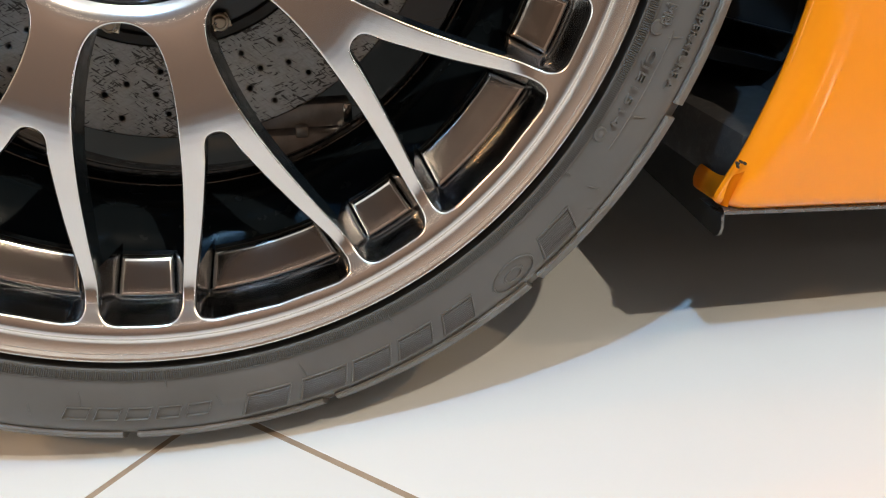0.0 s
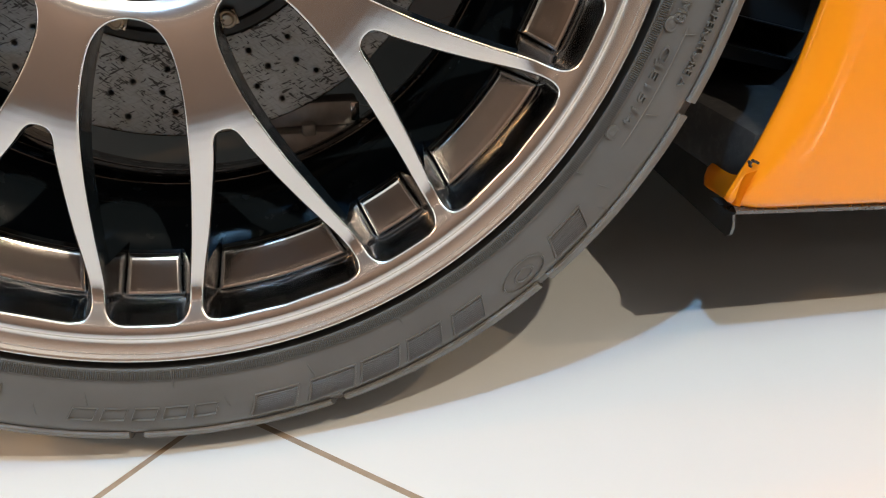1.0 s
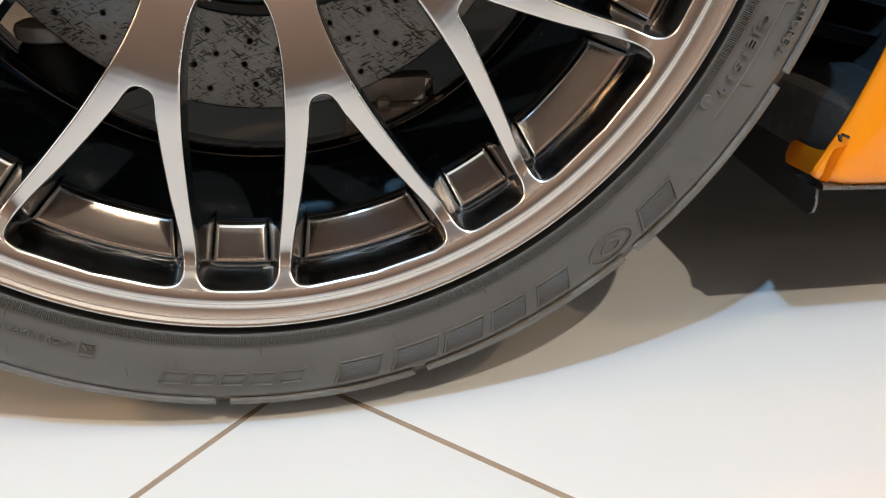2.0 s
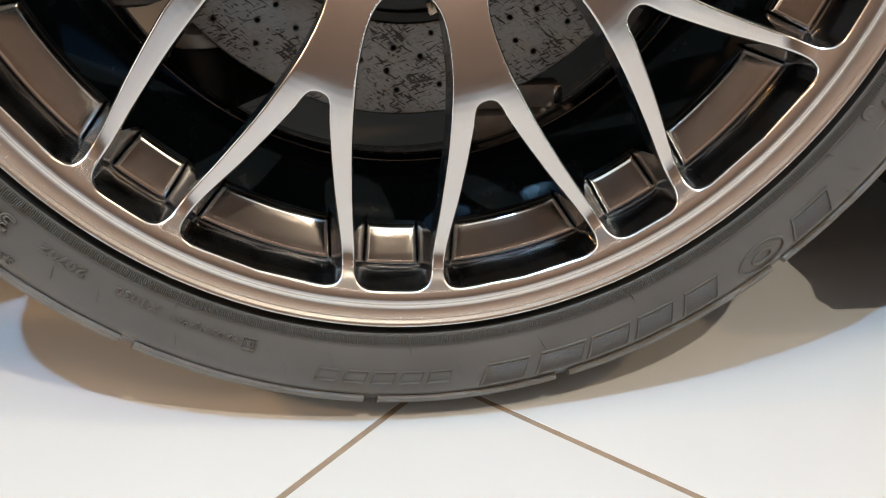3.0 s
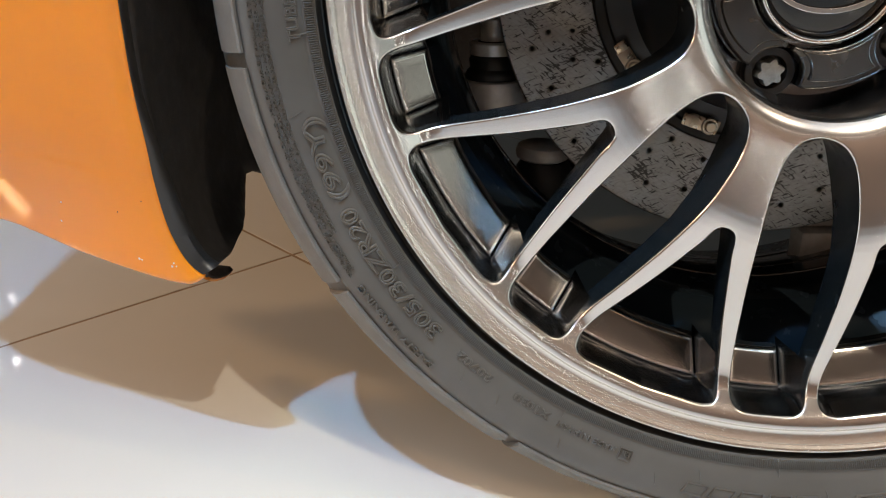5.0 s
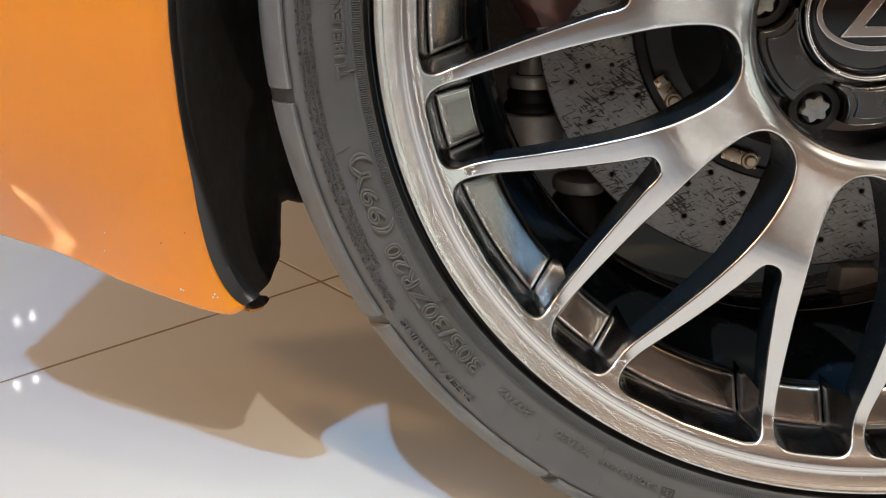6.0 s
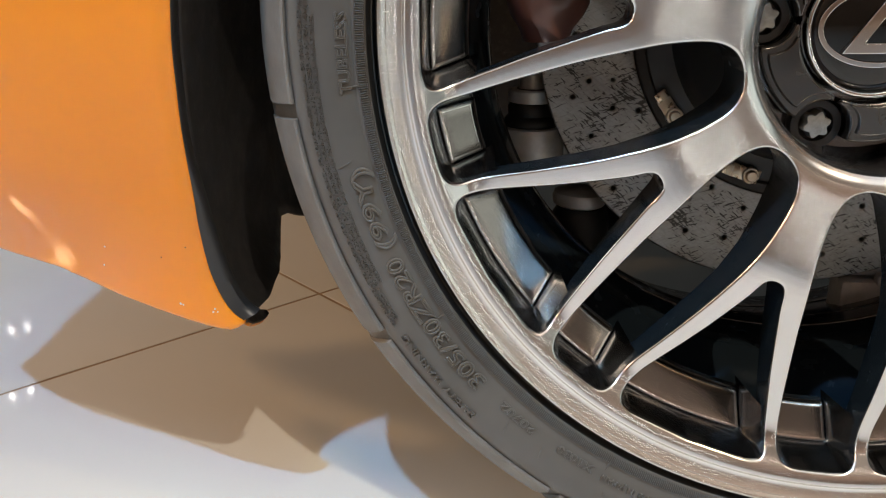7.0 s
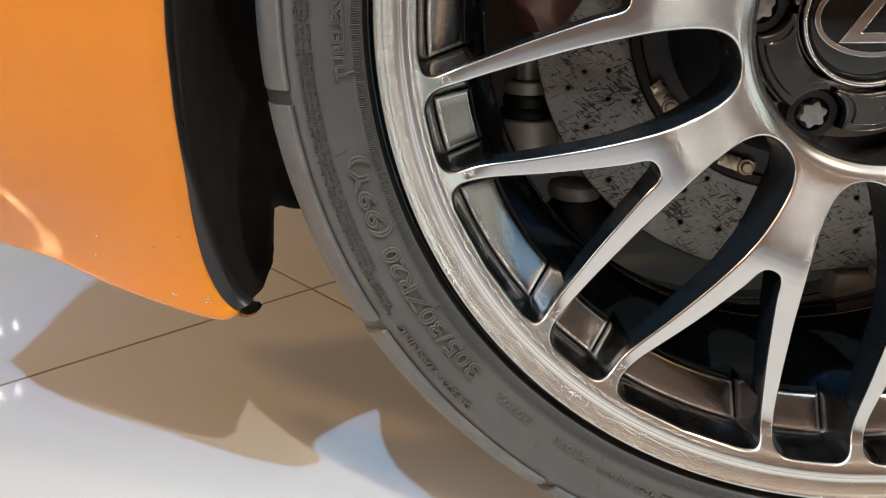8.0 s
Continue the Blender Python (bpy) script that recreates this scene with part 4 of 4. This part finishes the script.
def build_suspension():
    bm = bmesh.new()
    turned(bm, (-0.184, 0.165, 0.222), (0.02, 0.0, 1), [(0.012, 0.0), (0.021, 0.003), (0.0240, 0.008), (0.0245, 0.012), (0.0245, 0.030), (0.0235, 0.033), (0.017, 0.034)], 40)
    cup = finish(bm, "ball_joint", STEEL, car, "cast steel ball joint with black rubber boot", sharp=35)
    bm = bmesh.new()
    turned(bm, (-0.1835, 0.165, 0.2555), (0.02, 0.0, 1), [(0.019, 0.0), (0.0205, 0.003), (0.019, 0.006), (0.0165, 0.008), (0.0175, 0.014), (0.0150, 0.018), (0.0120, 0.020), (0.0140, 0.023), (0.0110, 0.027)], 40)
    finish(bm, "rubber_boot", GROOVE, cup, sharp=60)
    bm = bmesh.new()
    turned(bm, (-0.183, 0.165, 0.273), (0.02, 0, 1), [(0.0165, 0.0), (0.0170, 0.001), (0.0170, 0.008), (0.0160, 0.009), (0.0095, 0.009), (0.0095, 0.024), (0.0080, 0.026)], 32)
    finish(bm, "clamp_ring", STEEL, cup, sharp=35)
    bm = bmesh.new()
    turned(bm, (-0.146, 0.175, 0.192), (0.05, 0.0, 1), [(0.016, 0.0), (0.0195, 0.002), (0.0205, 0.007), (0.019, 0.011), (0.015, 0.013)], 40)
    c2 = finish(bm, "lower_joint", STEEL, car, "cast steel lower joint cup", sharp=35)
    bm = bmesh.new()
    turned(bm, (-0.146, 0.175, 0.150), (0.05, 0, 1), [(0.023, 0.0), (0.0235, 0.006), (0.0215, 0.036), (0.018, 0.042)], 40)
    finish(bm, "joint_housing", GROOVE, c2, sharp=40)
    bm = bmesh.new()
    box(bm, 0.040, 0.1165, 0.168, 0.190, 0.140, 0.1585, 0.0025)
    box(bm, 0.050, 0.1080, 0.160, 0.186, 0.105, 0.1385, 0.003)
    box(bm, 0.074, 0.0840, 0.156, 0.166, 0.136, 0.1450, 0.002)
    foot = finish(bm, "lower_bracket", STEEL, car, "grey stepped suspension bracket behind the disc", sharp=35)
    bm = bmesh.new()
    box(bm, 0.1105, 0.1170, 0.1645, 0.1675, 0.1440, 0.1580, 0.0008)
    finish(bm, "bracket_tab", CHROME, foot, "bright metal tab", sharp=35)
    bm = bmesh.new()
    cylinder(bm, (-0.150, 0.190, 0.155), (0.35, 0.6, 0.02), 0.020, 0.026, 0.35, 24)
    finish(bm, "control_arm", PLASTIC, car, "black suspension control arm", sharp=40)
    bm = bmesh.new()
    turned(bm, (0.0, 0.16, ZC), (0, 1, 0), [(0.075, 0.0), (0.085, 0.01), (0.080, 0.06), (0.045, 0.10), (0.040, 0.26)], 48)
    finish(bm, "hub_carrier", PLASTIC, car, "black hub carrier", sharp=40)


# ---- bodywork ----
EDGE = [(-62.5, 0.4100), (-63.7, 0.4155), (-64.65, 0.4183), (-66.05, 0.4191), (-68, 0.4173), (-70, 0.4138), (-73.6, 0.4054), (-77.3, 0.3967), (-82.7, 0.3881), (-88.5, 0.3811), (-100, 0.3740), (-130, 0.3700), (-180, 0.3700), (-230, 0.3700), (-260, 0.3720), (-275, 0.3795), (-283, 0.3905), (-288, 0.4000), (-293, 0.4085), (-297, 0.4145), (-299.5, 0.4165), (-301.3, 0.4182)]
EDGE_LINE = spline(EDGE, 6)
EDGE_A, EDGE_R = [-q[0] for q in EDGE_LINE], [q[1] for q in EDGE_LINE]
RAYS = [(63, 110), (75, 105), (95, 103), (130, 135), (180, 180), (230, 225), (265, 257), (280, 268), (302, 273)]


def skin_y(x, z):
    y = 0.035 - 0.047 * smoothstep((z - 0.10) / 0.28) - 0.070 * smoothstep((z - 0.35) / 0.3)
    if x < 0:
        y += 0.014 * smoothstep(-x / 0.35)
        y -= 0.016 * smoothstep((-x - 0.40) / 0.10) * smoothstep((z - 0.17) / 0.10)
        u = max(0.0, -x - 0.50)
        y += 2.2 * u * u + 12.0 * u ** 3
    return y


def fit_to_view(p, w=1.0):
    """Pulls the lower body outwards along the camera's sight lines, keeping its fitted outline."""
    # mid: the camera's own position for that side
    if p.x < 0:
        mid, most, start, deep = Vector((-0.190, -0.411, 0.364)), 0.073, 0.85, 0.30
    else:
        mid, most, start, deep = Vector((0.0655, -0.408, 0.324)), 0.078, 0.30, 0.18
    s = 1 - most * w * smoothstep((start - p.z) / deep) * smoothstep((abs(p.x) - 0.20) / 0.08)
    # the corner is pushed inwards along the same sight lines towards the rear
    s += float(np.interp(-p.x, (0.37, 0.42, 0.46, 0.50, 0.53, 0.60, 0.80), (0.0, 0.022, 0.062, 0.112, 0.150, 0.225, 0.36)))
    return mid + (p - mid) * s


def skin_point(s, phi):
    """A point on the car's side: phi along the arch's edge, s metres outwards from it."""
    r = float(np.interp(phi, EDGE_A, EDGE_R))
    e = ring(r, -phi, 0)
    a = float(np.interp(phi, [q[0] for q in RAYS], [q[1] for q in RAYS]))
    d = ring(1, -a, 0) - ring(0, 0, 0)
    p = e + d * s
    if phi < 84:
        p.z += float(np.interp(s, (0, 0.0075, 0.02, 0.05, 0.0875, 0.1235, 0.17), (0, -0.0055, -0.0080, -0.0090, -0.0060, 0.0030, 0.0040))) * smoothstep((84 - phi) / 20)
    p.y = skin_y(p.x, p.z)
    return fit_to_view(p)


def build_panel(name, a0, a1, label, reach, bottom=None):
    n = max(12, int(abs(a1 - a0) * 2.4))
    phis = [a0 + (a1 - a0) * i / n for i in range(n + 1)]
    outs = [0.0, 0.0015, 0.004, 0.009, 0.016, 0.025, 0.04, 0.06, 0.085, 0.115, 0.15, 0.2, 0.26, 0.33, 0.42, 0.52, 0.64, 0.8]
    bm = bmesh.new()
    rows = []
    for phi in phis:
        e = skin_point(0, phi)
        inward = (ring(0, 0, 0) - Vector((e.x, 0, e.z))).normalized()
        if a0 > 250:
            e.y += 0.0050
        row = [e + Vector((0, 0.0052, 0)) + inward * 0.001, e + Vector((0, 0.0046, 0)) + inward * 0.0011, e + Vector((0, 0.0038, 0)) + inward * 0.0006]
        far = reach
        for k in range(500):
            q = skin_point(k * 0.004, phi)
            if q.x < -0.67 or q.x > 1.25 or q.z > 0.80:
                far = k * 0.004
                break
        for o in outs:
            o = o if o <= 0.1 else 0.1 + (o - 0.1) * (far - 0.1) / 0.7
            p = skin_point(o, phi)
            p.y += 0.0026 * (1 - smoothstep(o / 0.006))
            if a0 > 250:
                p.y += 0.0050 * max(0.0, 1 - o / 0.020) ** 1.5
            row.append(p)
        rows.append(row)
    if bottom:
        # rounded lower edge, then a return underneath
        first = rows[0] if bottom == "first" else rows[-1]
        extra = []
        for dy, dz in ((0.0010, -0.0020), (0.0040, -0.0042), (0.0090, -0.0052), (0.0160, -0.0050), (0.0240, -0.0036)):
            extra.append([p + Vector((0, dy * min(1.0, k / 12), dz * min(1.0, 0.3 + k / 12))) for k, p in enumerate(first)])
        rows = extra[::-1] + rows if bottom == "first" else rows + extra
    grid_faces(bm, rows)
    ob = finish(bm, name, PAINT, car, label, sharp=60)
    so = ob.modifiers.new("thickness", "SOLIDIFY")
    so.thickness, so.offset = 0.0025, -1
    return ob


def build_body():
    bumper = build_panel("rear_bumper", 63.7, 98, "glossy orange rear bumper corner", 0.8, "first")
    build_panel("rear_wing", 98.3, 262, "glossy orange rear wing over the wheel arch", 0.8)
    sill = build_panel("side_sill", 262.3, 301.3, "glossy orange side sill ahead of the rear wheel", 0.8, "last")
    # turned-in tab at the end of the sill
    bm = bmesh.new()
    low = spline([(0.3345, -0.0005, 0.1262), (0.3335, 0.0060, 0.1252), (0.3345, 0.0180, 0.1240), (0.3370, 0.0330, 0.1218), (0.3395, 0.0510, 0.1196), (0.3412, 0.0560, 0.1215)], 6)
    high = spline([(0.3420, -0.0004, 0.1500), (0.3380, 0.0060, 0.1452), (0.3380, 0.0180, 0.1405), (0.3405, 0.0330, 0.1375), (0.3432, 0.0510, 0.1356), (0.3438, 0.0560, 0.1330)], 6)
    rows = [[Vector(a) + (Vector(c) - Vector(a)) * k / 6 + Vector((0.0012 * (2 * k / 6 - 1) ** 4, 0, 0)) for k in range(7)] for a, c in zip(low, high)]
    grid_faces(bm, rows)
    bmesh.ops.solidify(bm, geom=bm.faces[:], thickness=0.0018)
    finish(bm, "sill_tab", PAINT, sill, sharp=60)
    # grey strip along the sill's lower edge
    bm = bmesh.new()
    rows = []
    for i in range(41):
        p = skin_point(0.8 * i / 40, 301.3)
        p += Vector((0, 0.002, -0.0075))
        rows.append([p + Vector((0, dy, dz)) for dy, dz in ((0.012, 0.002), (0.001, 0.0015), (-0.0012, 0.0), (-0.0012, -0.0022), (0.0012, -0.0036), (0.030, -0.0036))])
    grid_faces(bm, rows)
    finish(bm, "sill_strip", TRIM, sill, "thin grey metal strip under the sill", sharp=50)
    # stone chips and pale specks on the paint
    rng = random.Random(3)
    def speck(x, z, r, rise, mat, owner, label):
        bm = bmesh.new()
        low, top = [], []
        for k in range(9):
            a = 2 * math.pi * k / 9
            q = r * rng.uniform(0.5, 1.2)
            px, pz = x + q * math.cos(a), z + q * math.sin(a) * 1.3
            y = skin_y(px, pz) + rise
            low.append(bm.verts.new(fit_to_view(Vector((px, y + 0.003, pz)))))
            top.append(bm.verts.new(fit_to_view(Vector((px, y, pz)))))
        bm.faces.new(top)
        for k in range(9):
            bm.faces.new((low[k], low[(k + 1) % 9], top[(k + 1) % 9], top[k]))
        finish(bm, "paint_chip", mat, owner, label, smooth=False)
    for x, z, r in ((0.3606, 0.1405, 0.0013), (0.3626, 0.1418, 0.0008), (0.3660, 0.1402, 0.0009), (0.3616, 0.1380, 0.0006)):
        speck(x, z, r, 0.0015, PLASTIC, sill, "small dark stone chip")
    for x, z, r in ((-0.3985, 0.2035, 0.0004), (-0.4160, 0.1960, 0.0003)):
        speck(x, z, r, -0.0003, PLASTIC, bumper, "small dark stone chip")
    for x, z, r in ((-0.4108, 0.1610, 0.0007), (-0.4092, 0.1602, 0.0006), (-0.4500, 0.2040, 0.0005), (-0.3885, 0.1575, 0.0006), (-0.3898, 0.1553, 0.0007), (-0.3870, 0.1552, 0.0004), (-0.4550, 0.1900, 0.0006)):
        speck(x, z, r, -0.0003, CHALK, bumper, "small pale speck")
    # upright deflector plate ahead of the wheel
    bm = bmesh.new()
    outline = [(0.034, 0.104), (0.0318, 0.0960), (0.0330, 0.0900), (0.0370, 0.0872), (0.0440, 0.0868), (0.10, 0.0900), (0.20, 0.0950), (0.34, 0.0980), (0.34, 0.15), (0.07, 0.145), (0.05, 0.125)]
    rows = [[Vector((x, y, z)) for y, z in outline] for x in (0.3545, 0.3562)]
    vs = grid_faces(bm, rows, close=True)
    bm.faces.new(vs[0])
    bm.faces.new(vs[1][::-1])
    plate = finish(bm, "deflector_plate", SATIN, car, "satin black deflector plate under the sill", sharp=30)
    bm = bmesh.new()
    rows = [[Vector((x, y, z)) for x in (0.3543, 0.3564)] for y, z in ((0.0336, 0.106), (0.0312, 0.0960), (0.0326, 0.0895), (0.0368, 0.0866), (0.0400, 0.0864))]
    grid_faces(bm, rows)
    finish(bm, "plate_edge", TRIM, plate)


def build_liner():
    """The black lining of the wheel arch, with its cut ends."""
    bm = bmesh.new()
    cols = 24
    rows = []
    n = 150
    for i in range(n + 1):
        row = []
        for j in range(cols + 1):
            v = j / cols
            start = float(np.interp(v, [0, 0.06, 0.17, 0.25, 0.33, 0.42, 0.5, 0.585, 0.67, 0.75, 0.83, 1.0], [63.7, 63.2, 63.0, 63.4, 63.7, 64.6, 66.0, 68.0, 67.5, 66.3, 65.3, 63.5]))
            phi = start + (301.0 - start) * i / n
            r = float(np.interp(phi, EDGE_A, EDGE_R))
            e = ring(r, -phi, 0)
            y0 = skin_y(e.x, e.z) + (0.007 if phi > 200 else 0.012)
            y = y0 + (0.30 - y0) * v
            back = 0.003 + (0.030 + 0.026 * smoothstep((phi - 262) / 14) * smoothstep((297 - phi) / 8)) * smoothstep(v / 0.14) * smoothstep((phi - 200) / 40) if phi > 200 else 0.0040
            if v == 0:
                back -= 0.002
            row.append(fit_to_view(ring(r + back, -phi, y), (1 - v) ** 3))
        rows.append(row)
    grid_faces(bm, rows)
    liner = finish(bm, "wheel_liner", PLASTIC, car, "scuffed black plastic wheel-arch liner", sharp=60)
    so = liner.modifiers.new("thickness", "SOLIDIFY")
    so.thickness, so.offset = 0.003, -1
    # thick rim along the arch behind the wheel
    bm = bmesh.new()
    rows = []
    for k in range(325):
        phi = 198 - (198 - 63.7) * k / 324
        e = skin_point(0, phi)
        inward = (ring(0, 0, 0) - Vector((e.x, 0, e.z))).normalized()
        g = 0.008 * smoothstep((82 - phi) / 14)
        rows.append([e + Vector((0, dy, 0)) + inward * (d + g * w) for dy, d, w in ((0.0036, -0.0030, 0), (0.0036, 0.0004, 0), (0.0044, 0.0011, 0.4), (0.0062, 0.0014, 0.9), (0.0125, 0.0013, 1), (0.0142, 0.0006, 1), (0.0148, -0.0012, 0.8), (0.0148, -0.0060, 0))])
    grid_faces(bm, rows)
    finish(bm, "liner_rim", SATIN, liner, sharp=60)
    # curled foot of that rim, running inwards under the liner, with the bumper's painted edge below it
    low = spline([(-0.3606, 0.0195, 0.1610), (-0.3606, 0.0262, 0.1562), (-0.3628, 0.0360, 0.1508), (-0.3655, 0.0520, 0.1435), (-0.3695, 0.0770, 0.1340), (-0.3745, 0.1030, 0.1262)], 6)
    high = spline([(-0.3552, 0.0202, 0.1690), (-0.3580, 0.0285, 0.1655), (-0.3640, 0.0380, 0.1600), (-0.3695, 0.0540, 0.1515), (-0.3735, 0.0790, 0.1402), (-0.3765, 0.1030, 0.1292)], 6)
    bm = bmesh.new()
    rows = []
    for a, c in zip(low, high):
        a, c = Vector(a), Vector(c)
        rows.append([a + Vector((0, 0.004, 0.0002)), a, a + (c - a) * 0.08 + Vector((0, -0.0012, 0)), a + (c - a) * 0.5 + Vector((0, -0.0012, 0)), a + (c - a) * 0.92 + Vector((0, -0.0006, 0)), c, c + Vector((0, 0.004, 0))])
    vs = grid_faces(bm, rows)
    bm.faces.new(vs[-1])
    finish(bm, "liner_foot", PLASTIC, liner, "curled black foot of the liner rim", sharp=50)
    bm = bmesh.new()
    rows = []
    for k, a in enumerate(low):
        w = 1 - 0.75 * k / (len(low) - 1)
        rows.append([Vector(a) + Vector((0, dy, dz * w)) for dy, dz in ((0.0015, 0.0006), (-0.0006, 0.0003), (-0.0008, -0.0014), (0.0010, -0.0030), (0.0060, -0.0034))])
    grid_faces(bm, rows)
    finish(bm, "foot_edge", PAINT, liner, "thin orange painted edge under the foot", sharp=60)
    # duct opening ahead of the wheel: a plate with a slanted slot and a box behind
    slot = [(0.350, 0.2290), (0.4290, 0.2100), (0.4315, 0.2000), (0.4240, 0.1915), (0.350, 0.2100)]
    rim = [(0.335, 0.3400), (0.4520, 0.3300), (0.4500, 0.2070), (0.4310, 0.1800), (0.335, 0.2020)]
    bm = bmesh.new()
    mid = (0.394, 0.209)
    grow = lambda q, g: (mid[0] + (q[0] - mid[0]) * g, mid[1] + (q[1] - mid[1]) * g)
    rows = [[Vector((x, 0.106, z)) for x, z in rim], [Vector((x, 0.104, z)) for x, z in (grow(q, 1.12) for q in slot)], [Vector((x, 0.100, z)) for x, z in (grow(q, 1.08) for q in slot)], [Vector((x, 0.100, z)) for x, z in slot], [Vector((x, 0.180, z)) for x, z in slot]]
    vs = grid_faces(bm, rows, close=True)
    bm.faces.new(vs[-1])
    finish(bm, "brake_duct", SATIN, liner, "slanted black brake-duct slot", sharp=25)
    # unseen pieces added to close wheel house, body and underside against lamp light
    def slab(name, x0, x1, y0, y1, z0, z1, label):
        bm = bmesh.new()
        box(bm, x0, x1, y0, y1, z0, z1, 0.006)
        finish(bm, name, PLASTIC, car, label, sharp=35)
    bm = bmesh.new()
    side = [fit_to_view(Vector((x / 100, skin_y(x / 100, 0.80), 0.80))) for x in range(-66, 124, 2)]
    side = [q for q in side if q.x > -0.665]
    plan = [(q.x, q.y + 0.002) for q in side] + [(1.25, 1.80), (-0.665, 1.80)]
    vs = grid_faces(bm, [[Vector((x, y, z)) for x, y in plan] for z in (0.79, 0.83)], close=True)
    bm.faces.new(vs[0])
    bm.faces.new(vs[1])
    finish(bm, "closing_deck", PAINT, car, "unseen orange slab closing the body from above", sharp=35)
    slab("far_side_panel", -0.66, 1.25, 1.76, 1.80, 0.16, 0.79, "plain black far side")
    slab("rear_closing_panel", -0.665, -0.625, 0.16, 1.76, 0.28, 0.79, "plain black rear panel")
    slab("front_closing_panel", 1.20, 1.24, 0.06, 1.76, 0.12, 0.79, "plain black cut end")
    slab("inner_wheel_house", -0.44, 0.44, 0.42, 0.46, 0.19, 0.74, "black inner wheel-house panel")
    slab("underbody_panel", 0.345, 1.20, 0.012, 1.75, 0.128, 0.17, "black flat underbody panel")
    slab("rear_underbody", -0.61, -0.44, 0.28, 1.75, 0.28, 0.34, "black rear underbody panel")
    slab("cross_member", -0.44, 0.40, 0.46, 1.75, 0.22, 0.30, "black underbody cross member")
    slab("wheel_house_roof", -0.36, 0.36, 0.02, 1.75, 0.72, 0.76, "black wheel-house roof")


build_wheel()
build_tyre()
build_brake()
build_suspension()
build_body()
build_liner()
